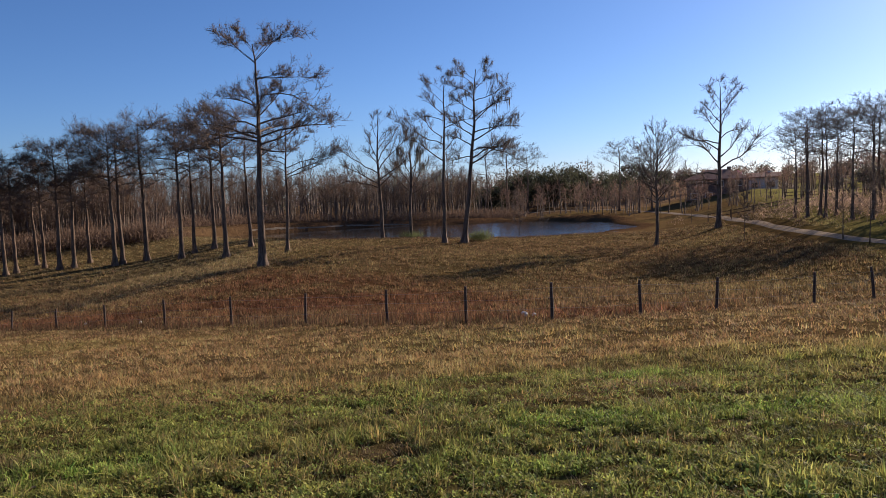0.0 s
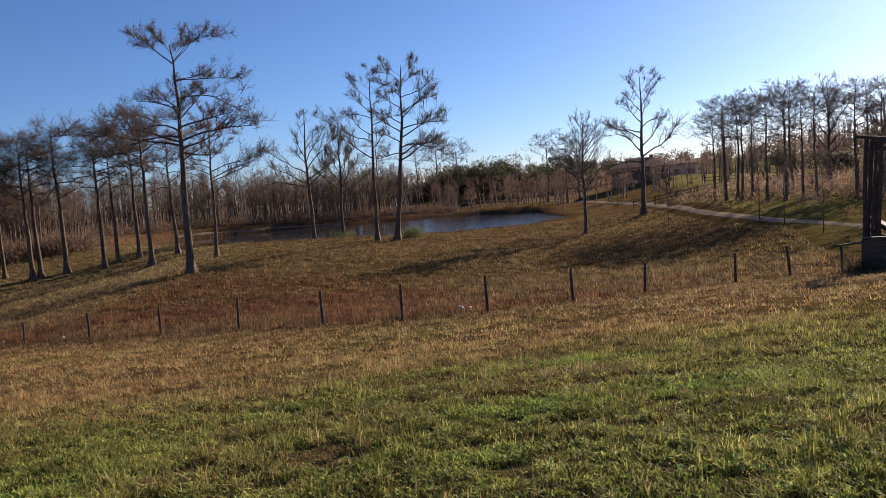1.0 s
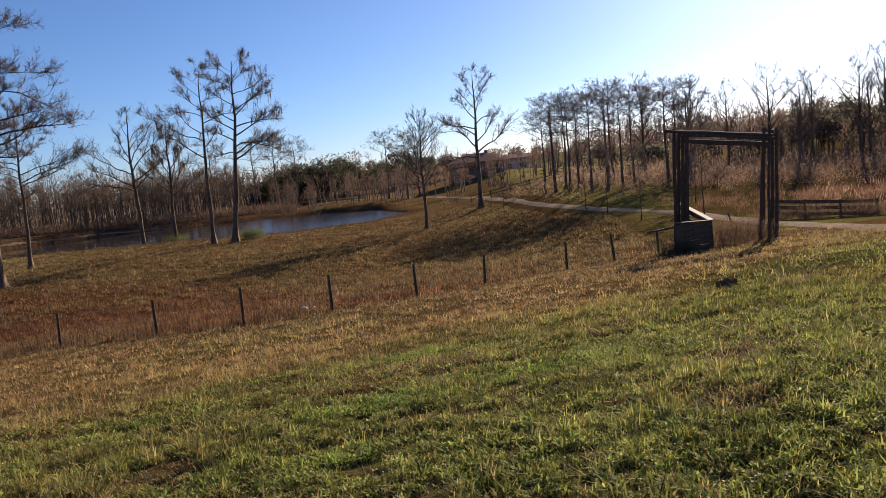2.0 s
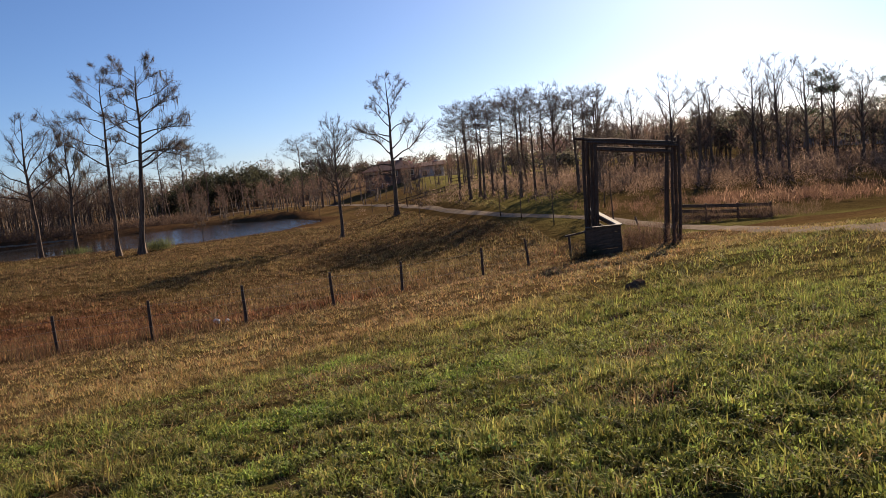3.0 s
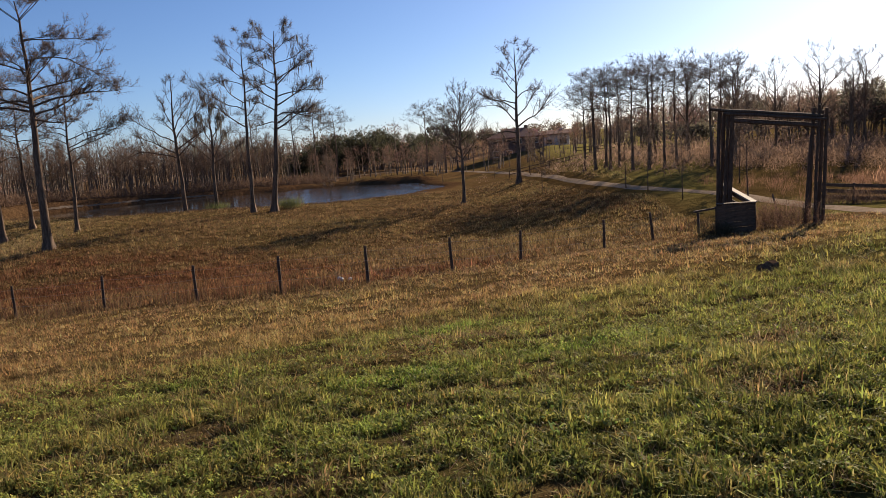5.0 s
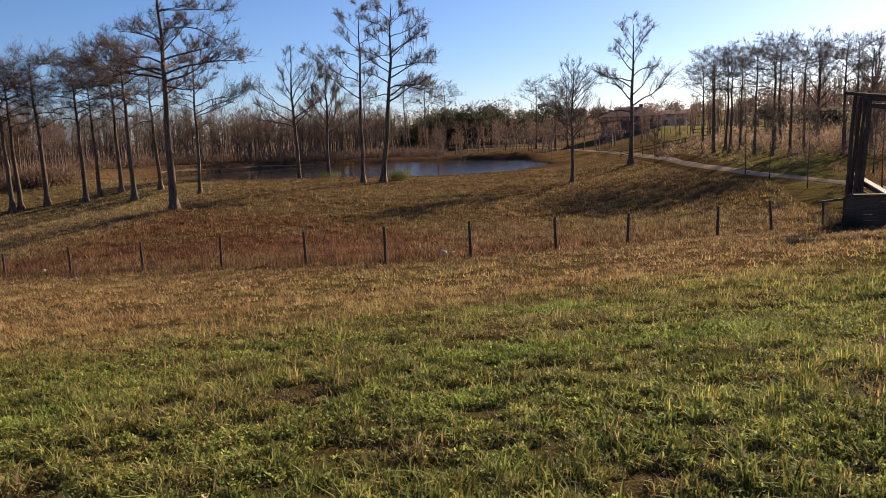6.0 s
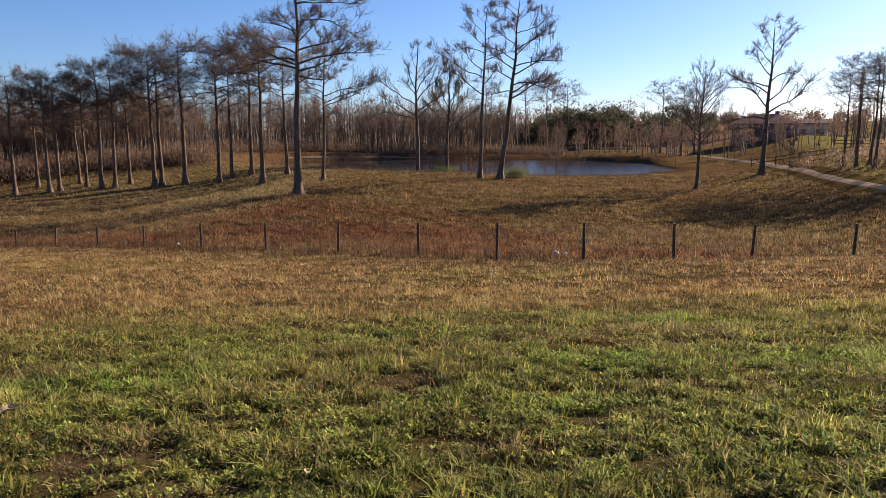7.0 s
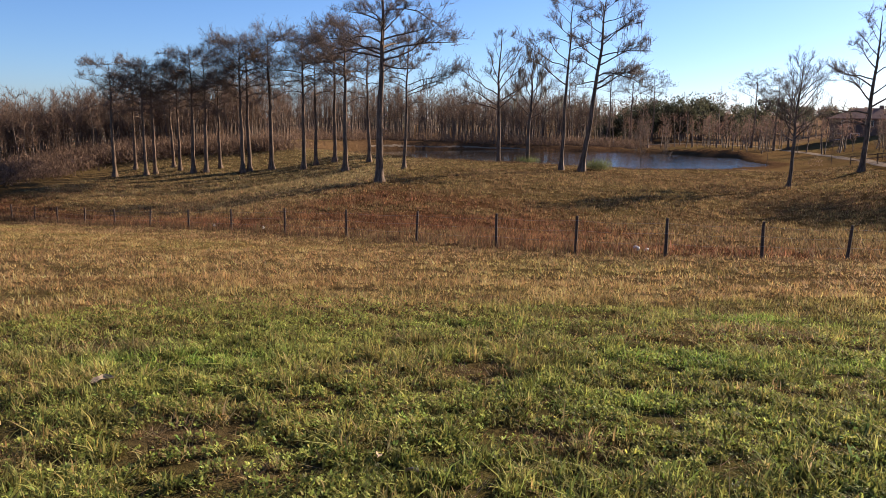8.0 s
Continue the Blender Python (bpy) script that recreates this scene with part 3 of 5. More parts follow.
grand = tree_meshes(16, 19.4, 0.40, [
    (0.46, 95, 4.6, 22), (0.49, 80, 6.0, 26), (0.50, 270, 3.0, 30), (0.53, 100, 5.6, 20), (0.56, 260, 3.4, 32), (0.59, 75, 5.4, 28), (0.62, 285, 4.0, 30), (0.64, 110, 5.0, 26), (0.67, 255, 3.6, 36), (0.70, 80, 4.6, 32),
    (0.73, 95, 4.0, 28), (0.76, 275, 3.6, 40), (0.79, 180, 3.2, 40), (0.82, 90, 4.2, 30), (0.85, 265, 3.6, 42), (0.88, 100, 3.4, 40), (0.90, 280, 3.6, 44), (0.92, 70, 3.0, 48), (0.94, 250, 2.8, 52), (0.96, 120, 2.2, 60)], sec=1.1, needles=3, moss=1, lean=(0.095, 0))
plant("bald_cypress", grand, 2.2, 81.0, "leaning leafless cypress with shaggy mossy boughs", "tree", "cypresses by the pond")

feather = tree_meshes(17, 11.6, 0.23, [(0.38 + 0.58 * i / 34, i * 137.5 % 360, 4.2 * (1 - 0.55 * (i / 34) ** 1.6) * (0.8 + 0.3 * ((i * 7) % 5) / 5), 38 + 25 * i / 34) for i in range(34)], sec=0.8, needles=0, flat=0.0, up=0.5, fine=0.6, tone=(0.36, 0.27, 0.21), lean=(0.03, 0))
plant("young_cypress", feather, 20.9, 72.4, "bare young cypress with fine rounded twiggy crown", "tree")

lone = tree_meshes(18, 16.4, 0.36, [
    (0.30, 275, 3.4, 30), (0.38, 270, 5.0, 12), (0.42, 90, 6.4, 28), (0.46, 285, 4.4, 34), (0.50, 75, 4.0, 40), (0.55, 265, 4.6, 40), (0.60, 280, 5.0, 36), (0.63, 100, 3.4, 44), (0.67, 255, 4.6, 34), (0.71, 85, 3.4, 46),
    (0.75, 270, 3.2, 52), (0.79, 95, 3.6, 46), (0.83, 250, 3.0, 56), (0.87, 80, 2.8, 56), (0.90, 280, 2.6, 60), (0.93, 100, 2.4, 60), (0.96, 200, 2.0, 66)], sec=0.9, needles=2, up=0.3, lean=(0.02, 0))
plant("bald_cypress", lone, 31.4, 84.0, "leafless cypress with loose upright crown beside the track", "tree")

# the stand along the left shore
stand_kinds = [tree_meshes(30 + i, 14.5, 0.33, random_limbs(40 + i, 14.5, 0.52, 19, 0.29, (20, 38), 32, True), sec=1.1, needles=1, fine=0.65, tone=(0.25, 0.17, 0.12), wander=0.13, flat=-0.09, single=False) for i in range(4)]
STAND = [(-47.0, 72.0, 12.6), (-44.0, 73.1, 12.3), (-43.5, 74.1, 12.0), (-41.7, 76.1, 11.1), (-39.7, 75.3, 13.5), (-38.5, 75.9, 13.3), (-34.8, 77.1, 14.8), (-34.3, 77.8, 14.5), (-32.2, 79.0, 15.6), (-28.3, 78.6, 14.8), (-25.9, 82.4, 14.3),
         (-22.6, 75.6, 16.2), (-21.7, 82.0, 13.5), (-43.2, 77.4, 10.5), (-38.0, 78.2, 11.7), (-27.7, 81.0, 12.7), (-46.7, 75.5, 10.8)]
for i, (x, y, h) in enumerate(STAND):
    plant("bald_cypress", stand_kinds[i % 4], x, y, "slender leafless cypress with flat brown crown", "tree", "cypress stand on the left shore", i * 67.0, h / 15.0)

# the stand beyond the track
right_kinds = [tree_meshes(50 + i, 15.0, 0.29, random_limbs(60 + i, 15.0, 0.52, 16, 0.27, (20, 38), 32, True), sec=0.8, needles=0, fine=0.65, tone=(0.18, 0.135, 0.105), flat=-0.09, single=False) for i in range(3)]
RIGHT = [(36.9, 77.3, 10.0), (37.6, 76.0, 10.9), (38.3, 73.8, 10.6), (38.8, 75.8, 11.2), (38.5, 69.3, 10.6), (39.5, 67.7, 10.2), (40.9, 67.1, 10.0), (39.9, 74.7, 10.6), (42.5, 72.5, 11.4), (45.5, 76.5, 12.2), (44.9, 65.0, 10.2), (43.5, 69.0, 10.8),
         (48.5, 70.0, 11.4), (41.5, 84.0, 11.5), (47.0, 64.0, 9.6), (51.0, 72.0, 11.4)]
for i, (x, y, h) in enumerate(RIGHT):
    plant("bald_cypress", right_kinds[i % 3], x, y, "leafless cypress on the grassy rise behind the track", "tree", "cypress stand beyond the track", i * 97.0, h / 15.5)

# far cypresses behind the pond
for i, (x, y, h) in enumerate([(35.6, 149.0, 14.5), (37.0, 139.0, 13.0), (40.5, 143.0, 13.5), (15.0, 168.0, 17.0), (10.0, 165.0, 16.0), (1.0, 168.0, 17.0), (20.0, 176.0, 16.0)]):
    plant("bald_cypress", right_kinds[i % 3], x, y, "distant leafless cypress behind the pond", "tree", "cypresses behind the pond", i * 53.0, h / 15.5)

# saplings along the track and by the water
sap = tree_meshes(70, 5.6, 0.055, random_limbs(71, 5.6, 0.35, 12, 0.2, (25, 50), 60), sec=1.6, needles=1, flare=1.2, fine=0.6, single=False)
SAPLINGS = [(30.3, 55.8, 5.6), (29.2, 50.4, 5.2), (27.5, 43.1, 4.8), (29.5, 39.1, 6.0), (27.0, 66.0, 4.4), (35.5, 48.0, 5.6), (27.0, 104.0, 4.6), (10.2, 99.5, 6.4), (13.2, 98.5, 4.0), (36.0, 92.0, 4.6), (38.0, 96.0, 4.4), (41.0, 92.0, 4.2), (33.0, 98.0, 4.4), (44.0, 90.0, 4.6)]
for i, (x, y, h) in enumerate(SAPLINGS):
    plant("sapling", sap, x, y, "thin leafless sapling on short grass", "sapling", "saplings along the track", i * 80.0, h / 5.6)

# bare grey trees on the hillside
grey_kinds = [tree_meshes(80 + i, 10.0, 0.27, random_limbs(84 + i, 10.0, 0.30, 15, 0.36, (42, 60), 66), sec=0.75, needles=0, flat=0.03, up=0.55, wander=0.17, fine=0.5, sec_len=0.42, single=False) for i in range(3)]
GREY = [(46.5, 71.5, 13.0), (50.5, 69.0, 12.0), (54.0, 73.0, 12.5), (56.5, 70.0, 11.5), (60.0, 67.5, 13.0), (61.5, 64.5, 11.5), (64.5, 66.0, 12.0), (66.0, 61.0, 13.0), (69.0, 60.5, 14.0), (70.0, 63.5, 12.0), (73.0, 60.0, 13.5), (74.5, 57.5, 12.5), (77.0, 56.0, 11.5), (79.5, 58.0, 11.0), (83.0, 55.0, 11.5), (57.0, 60.0, 9.0), (63.0, 54.0, 8.5)]
for i, (x, y, h) in enumerate(GREY):
    plant("bare_tree", grey_kinds[i % 3], x, y, "tall bare grey tree on the scrubby hillside", "tree", "bare trees on the hillside", i * 71.0, h / 12.0)


def pine_meshes(seed, height):
    """A tall pine with a bare trunk and needle pads near the top."""
    rng = np.random.default_rng(seed)
    f = np.linspace(0, 1, 8)
    trunk = np.column_stack([np.cumsum(rng.normal(scale=0.05, size=8)), np.cumsum(rng.normal(scale=0.05, size=8)), height * f - 0.3 * (f == 0)])
    st, so = Soup(), Soup()
    st.add(*tubes(trunk[None], (0.17 * (1 - 0.8 * f) + 0.02)[None], 8))
    for i in range(15):
        t = rng.uniform(0.52, 1.0)
        p = np.array([np.interp(t, f, trunk[:, c]) for c in range(3)])
        a = i * 2.4
        length = height * 0.24 * rng.uniform(0.4, 1.1) * (1.25 - 0.7 * (t - 0.58) / 0.42)
        path = curve_paths(p[None], unit(np.array([[math.cos(a), math.sin(a), 0.25]])), np.array([length]), 4, rng, 0.04, 0.1)
        st.add(*tubes(path, np.array([[0.05, 0.04, 0.03, 0.015]]), 4))
        for q in (path[0, 2], path[0, 3]):
            n = 150
            off = unit(rng.normal(size=(n, 3))) * rng.uniform(0.2, 1, (n, 1)) ** 0.5 * [0.62, 0.62, 0.36] * height / 10
            so.add(*slivers(q + off, unit(off + rng.normal(scale=0.3, size=(n, 3)) + [0, 0, 0.2]), rng.uniform(0.2, 0.4, n), rng.uniform(0.03, 0.07, n), np.array([0.06, 0.07, 0.035]) * rng.uniform(0.5, 1.5, (n, 1)), rng))
    return [("trunk", st.mesh("trunk", M_BARK, True)), ("crown", so.mesh("crown", M_LEAF))]


for i, (x, y, h) in enumerate([(78.3, 62.0, 10.5), (87.0, 58.5, 10.5), (90.0, 57.0, 9.0)]):
    plant("pine", pine_meshes(90 + i, h), x, y, "tall dark pine with a bare trunk on the hillside", "pine", "pines on the hillside", i * 50.0)

# ---- woods ----
def woods(name, places, heights, label, seed, tone, trunk_r=0.10, branches=18, needles=126, first=0.35, spread=0.2):
    """A belt of bare woodland: trunks, boughs and twigs of trees that nobody could count."""
    rng = np.random.default_rng(seed)
    n = len(places)
    base = np.column_stack([places, ground(places[:, 0], places[:, 1]) - 0.2])
    f = np.linspace(0, 1, 5)
    path = base[:, None, :] + np.concatenate([np.cumsum(rng.normal(scale=0.02, size=(n, 5, 2)), axis=1) * heights[:, None, None], np.zeros((n, 5, 1))], 2)
    path[:, :, 2] += heights[:, None] * f[None]
    rad = trunk_r * rng.uniform(0.6, 1.5, n)[:, None] * (1 - 0.85 * f)[None]
    wood, twig = Soup(), Soup()
    wood.add(*tubes(path, rad, 4))
    t = rng.uniform(first, 0.97, (n, branches))
    p, _ = along(path, t)
    a = rng.uniform(0, 2 * np.pi, (n, branches))
    rise = rng.uniform(0.3, 1.2, (n, branches))
    d = unit(np.stack([np.cos(a), np.sin(a), rise], -1)).reshape(-1, 3)
    length = (heights[:, None] * spread * rng.uniform(0.5, 1.2, (n, branches)) * (1.3 - 0.8 * t)).ravel()
    br = curve_paths(p.reshape(-1, 3), d, length, 4, rng, 0.05, 0.2)
    wood.add(*tubes(br, np.repeat(rad[:, 1] * 0.32, branches)[:, None] * np.array([1, 0.8, 0.6, 0.3])[None], 3))
    k = max(1, needles // branches)
    p, dd = along(br, rng.uniform(0.15, 1.0, (len(br), k)))
    p, dd = p.reshape(-1, 3), dd.reshape(-1, 3)
    m = len(p)
    direction = unit(dd * 0.6 + rng.normal(scale=0.5, size=(m, 3)) + [0, 0, 0.35])
    tones = np.array(tone) * rng.uniform(0.5, 1.5, (m, 1))
    twig.add(*slivers(p, direction, rng.uniform(0.5, 1.5, m), rng.uniform(0.02, 0.06, m), tones, rng))
    holder = thing(name, 0, 0, 0, label, "woodland")
    tagged(holder, kind="stuff")
    tagged(part("trunks", wood.mesh("trunks", M_WOODBARK), holder), kind="stuff")
    tagged(part("twigs", twig.mesh("twigs", M_NEEDLE), holder), kind="stuff")


def belt(seed, n, centre, width):
    """Places strewn along a line of plan points."""
    rng = np.random.default_rng(seed)
    c = np.array(centre, float)
    t = rng.uniform(0, len(c) - 1.001, n)
    i = t.astype(int)
    p = c[i] + (c[i + 1] - c[i]) * (t - i)[:, None]
    return p + rng.normal(size=(n, 2)) * width * [0.45, 0.45]


def thicket(name, places, size, tone, label, seed, per=90, category="shrubs", leaf=(0.12, 0.35, 0.02, 0.05), upright=0.6, mat=None):
    """Low tangled growth as many small leaves and stems."""
    rng = np.random.default_rng(seed)
    n = len(places)
    c = np.repeat(np.column_stack([places, ground(places[:, 0], places[:, 1])]), per, axis=0)
    s = np.repeat(np.asarray(size, float), per)
    off = rng.normal(size=(n * per, 3)) * [0.42, 0.42, 0.0]
    off[:, 2] = rng.beta(1.3, 2.0, n * per)
    p = c + off * s[:, None]
    p[:, 2] = np.maximum(p[:, 2], c[:, 2])
    d = unit(rng.normal(size=(n * per, 3)) * (1 - upright * 0.6) + [0, 0, upright * 1.5])
    tones = np.asarray(tone) * rng.uniform(0.45, 1.5, (n * per, 1))
    so = Soup()
    so.add(*slivers(p, d, rng.uniform(leaf[0], leaf[1], n * per) * s, rng.uniform(leaf[2], leaf[3], n * per) * s, tones, rng))
    return tagged(new(name, so.mesh(name, mat or M_NEEDLE)), label, category, kind="stuff")


WOOD = (0.13, 0.087, 0.062)
west = belt(101, 900, [(-78, 52), (-66, 68), (-63, 84), (-60, 106), (-53, 124), (-40, 148), (-14, 157), (6, 164)], 10.0)
west = np.vstack([west, belt(126, 170, [(-64, 78), (-54, 86), (-45, 94), (-42, 104)], 6.0)])
west = west[pond_shape(west[:, 0], west[:, 1]) > 1.18]
woods("bare_woodland", west, np.random.default_rng(5).uniform(5.2, 8.4, len(west)) * (0.85 + 0.55 * sstep((west[:, 1] - 70) / 60)), "dense leafless brown woodland behind the pond", 102, WOOD, 0.10, 15, 120)
behind = belt(103, 420, [(-130, 80), (-105, 130), (-70, 178), (-10, 200), (44, 205)], 22.0)
woods("distant_woodland", behind, np.random.default_rng(6).uniform(7.0, 12.0, len(behind)), "distant leafless woodland on low ground", 104, WOOD, 0.13, 12, 60)
east = belt(105, 95, [(58, 80), (66, 74), (76, 66), (86, 60), (98, 52)], 11.0)
# twigs paler than WOOD: the haze of sun glare put into their colour
woods("hillside_woodland", east, np.random.default_rng(8).uniform(4.0, 8.0, len(east)), "leafless trees and scrub on the hillside", 106, (0.25, 0.175, 0.13), 0.09, 14, 70)
mid = belt(107, 280, [(14, 165), (30, 150), (44, 130), (55, 114), (70, 100), (78, 86), (70, 76)], 11.0)
mid_az = np.degrees(np.arctan2(mid[:, 0], mid[:, 1]))
open_view = (mid_az > 6) & (mid_az < 26)
thin = np.random.default_rng(19).uniform(size=len(mid)) < 0.8
mid, open_view = mid[~open_view | thin], open_view[~open_view | thin]
woods("hilltop_woodland", mid, np.random.default_rng(9).uniform(5.0, 8.5, len(mid)) * np.where(open_view, 0.8, 1.0), "reddish leafless trees round the hilltop houses", 108, (0.165, 0.105, 0.08), 0.09, 14, 80)

# undergrowth at the foot of the woods
under = belt(110, 1100, [(-62, 48), (-55, 60), (-54, 70), (-54, 82), (-53, 92), (-50, 104), (-44, 122), (-34, 141), (-10, 147), (6, 150), (16, 158)], 3.6)
under = np.vstack([under, belt(127, 380, [(-58, 74), (-50, 81), (-42, 87), (-35, 92)], 3.0)])
under = under[pond_shape(under[:, 0], under[:, 1]) > 1.12]
thicket("undergrowth", under, np.random.default_rng(1).uniform(0.8, 2.4, len(under)), (0.15, 0.10, 0.07), "tangled brown undergrowth at the foot of the woods", 111, 90)


def evergreens(name, spots, label, seed, tone=(0.055, 0.056, 0.034), low=0.30, lumps=26, per=110):
    """Dark evergreen crowns: lumps of many small leaves over hidden stems. spots: x, y, height, half width."""
    rng = np.random.default_rng(seed)
    so, st = Soup(), Soup()
    for x, y, h, w in spots:
        z = gz(x, y)
        c = np.column_stack([x + rng.normal(size=lumps) * w * 0.45, y + rng.normal(size=lumps) * w * 0.45, z + h * rng.uniform(low, 0.9, lumps)])
        r = w * rng.uniform(0.18, 0.42, lumps)
        d = unit(rng.normal(size=(lumps * per, 3)))
        p = np.repeat(c, per, axis=0) + d * (np.repeat(r, per) * rng.uniform(0.5, 1.05, lumps * per))[:, None] * [1, 1, 0.75]
        so.add(*slivers(p, unit(d + rng.normal(scale=0.8, size=d.shape)), rng.uniform(0.25, 0.6, len(p)), rng.uniform(0.12, 0.3, len(p)), np.array(tone) * rng.uniform(0.5, 1.7, (len(p), 1)), rng))
        path = np.array([[x, y, z - 0.2], [x + 0.1, y, z + h * 0.4], [x, y + 0.1, z + h * 0.75]])[None]
        st.add(*tubes(path, np.array([[0.22, 0.16, 0.08]]) * h / 9, 6))
    holder = tagged(thing(name, 0, 0, 0, label, "trees"), kind="stuff")
    tagged(part("leaves", so.mesh("leaves", M_LEAF), holder), kind="stuff")
    tagged(part("stems", st.mesh("stems", M_WOODBARK), holder), kind="stuff")


r = np.random.default_rng(21)
far_spots = [(x, 214 + r.uniform(-8, 14), r.uniform(5.5, 12.5), r.uniform(2.6, 5)) for x in np.linspace(4, 68, 20)]
far_spots += [(a * 3.1, 184.0 + 5 * (a % 3), 6.6 + 4.2 * ((a * 5) % 4) / 3, 3.6 + 0.5 * (a % 4)) for a in range(4, 13)] + [(18.0, 188.0, 9.0, 4.6), (28.0, 184.0, 11.0, 5.2), (34.0, 192.0, 12.0, 5.0), (44.0, 186.0, 9.0, 5.0)]
evergreens("evergreen_wood", far_spots, "dark evergreen oaks beyond the pond", 22)
hill_spots = []
for i in range(0, 17, 2):
    a = radians(30.5 + i * 1.75 + r.uniform(-0.8, 0.8))
    d = r.uniform(106, 124)
    h = r.uniform(2.6, 5.2) + (2.2 if i in (4, 8, 9, 10, 15, 16) else 0)
    hill_spots.append((d * math.sin(a), d * math.cos(a), h, h * r.uniform(0.5, 0.72)))
for az_deg, d, h in ((36.5, 108, 5.6), (43.0, 105, 6.2), (45.3, 109, 7.0), (47.4, 105, 6.4), (49.5, 110, 6.8), (54.5, 104, 6.0)):
    a = radians(az_deg)
    hill_spots.append((d * math.sin(a), d * math.cos(a), h, h * 0.72))
# leaf tone raised above the far oaks' to imitate glare haze
evergreens("hillside_evergreens", hill_spots, "evergreen oaks on the wooded hillside, leaf tone lightened like haze", 23, (0.12, 0.11, 0.08), 0.40, 26, 75)

# the wooded skyline all round
def canopy(name, n, r0, r1, a0, a1, tone, label, seed, lump=(3.5, 7.0), per=90):
    """Far wooded slopes: crowns that run together, each a lump of twigs and leaves."""
    rng = np.random.default_rng(seed)
    a, d = np.radians(rng.uniform(a0, a1, n)), rng.uniform(r0, r1, n)
    x, y = d * np.sin(a), d * np.cos(a)
    s = rng.uniform(lump[0], lump[1], n) * np.where((np.degrees(a) > 11) & (np.degrees(a) < 29), 0.5, 1.0)
    c = np.column_stack([x, y, ground(x, y) + s * 0.75])
    q = unit(rng.normal(size=(n * per, 3))) * (rng.uniform(0.35, 1.0, (n * per, 1)) * np.repeat(s, per)[:, None]) * [0.9, 0.9, 0.85]
    p = np.repeat(c, per, axis=0) + q
    tones = np.repeat(np.array(tone) * rng.uniform(0.65, 1.35, (n, 1)) * (1 + rng.normal(scale=0.1, size=(n, 3))), per, axis=0) * rng.uniform(0.6, 1.4, (n * per, 1))
    so = Soup()
    so.add(*slivers(p, unit(q + rng.normal(size=q.shape) * 2), rng.uniform(0.6, 1.6, n * per), rng.uniform(0.3, 0.8, n * per), tones, rng))
    tagged(new(name, so.mesh(name, M_NEEDLE)), label, "woodland", kind="stuff")


canopy("skyline_wood", 1000, 205, 410, -72, 84, (0.15, 0.115, 0.09), "hazy distant wooded skyline", 24)
rim = belt(115, 900, [(-190, 60), (-150, 140), (-70, 200), (20, 215), (110, 190), (170, 130), (190, 60)], 26.0)
rim_az = np.degrees(np.arctan2(rim[:, 0], rim[:, 1]))
woods("skyline_bare_wood", rim, np.random.default_rng(12).uniform(7.5, 13.0, len(rim)) * np.where((rim_az > 5) & (rim_az < 29), 0.5, 1.0) * np.where(rim_az < -20, 1.1, 1.0) * (0.75 + 0.5 * value_noise(rim_az, rim_az * 0, 5.0, 135)), "hazy distant leafless wood", 116, WOOD, 0.14, 12, 60)
scrub = belt(117, 520, [(46, 68), (54, 62), (63, 55), (76, 49), (92, 44)], 16.0)
thicket("hillside_scrub", scrub, np.random.default_rng(2).uniform(0.5, 1.7, len(scrub)), (0.205, 0.135, 0.09), "brown scrub and briars on the hillside", 118, 80)
slope_scrub = belt(121, 800, [(46, 84), (56, 74), (68, 66), (80, 58), (96, 50)], 15.0)
# brush colour lightened too, as painted haze over the slope
thicket("slope_scrub", slope_scrub, np.random.default_rng(3).uniform(0.7, 2.4, len(slope_scrub)), (0.27, 0.185, 0.13), "reddish-brown brush on the open hillside", 122, 60)
reeds = belt(119, 250, [(36, 44), (42, 42), (48, 38), (56, 35), (66, 32)], 8.0)
thicket("reed_bed", reeds, np.random.default_rng(4).uniform(0.25, 0.8, len(reeds)), (0.20, 0.115, 0.075), "rust-brown dead reeds and tall weeds in the hollow", 120, 110, "reeds", (0.25, 0.8, 0.012, 0.03), 1.0)

cattails = belt(123, 130, [(39, 40), (45, 38.5), (51, 35), (58, 33), (66, 30)], 4.0)
thicket("cattail_plumes", cattails, np.random.default_rng(14).uniform(0.7, 1.2, len(cattails)), (0.27, 0.165, 0.10), "pale tan seed plumes standing over the reeds", 124, 14, "reeds", (0.18, 0.4, 0.05, 0.09), 1.0)

# ---- fence ----
POSTS = [(14.75, 25.2, 1.10), (12.6, 25.0, 1.08), (8.71, 23.6, 1.06), (5.98, 22.5, 1.10), (3.25, 22.6, 1.18), (0.59, 23.4, 1.18), (-2.11, 25.3, 1.22), (-5.38, 27.5, 1.22), (-8.8, 29.5, 1.18), (-12.31, 31.6, 1.16),
         (-15.7, 33.3, 1.05), (-18.85, 35.0, 0.95), (-22.0, 36.6, 0.95), (-25.2, 38.3, 0.98), (-28.3, 40.0, 1.0), (-31.3, 41.6, 1.0), (-34.1, 43.1, 1.0), (-37.0, 44.6, 1.0)]


def fence_post(h, seed):
    rng = np.random.default_rng(seed)
    z = np.array([-0.4, 0.0, 0.35, 0.8, 1.0]) * np.array([1, 1, h, h, h])
    path = np.column_stack([np.cumsum(rng.normal(scale=0.008, size=5)), np.cumsum(rng.normal(scale=0.008, size=5)), z])
    so = Soup()
    v, q = tubes(path[None], np.array([[0.054, 0.053, 0.050, 0.047, 0.043]]), 8)
    so.add(v, q)
    so.add(np.vstack([v[-8:], path[-1:] + [0, 0, 0.012]]), np.array([[i, (i + 1) % 8, 8] for i in range(8)]))
    return so.mesh("post", M_POST)


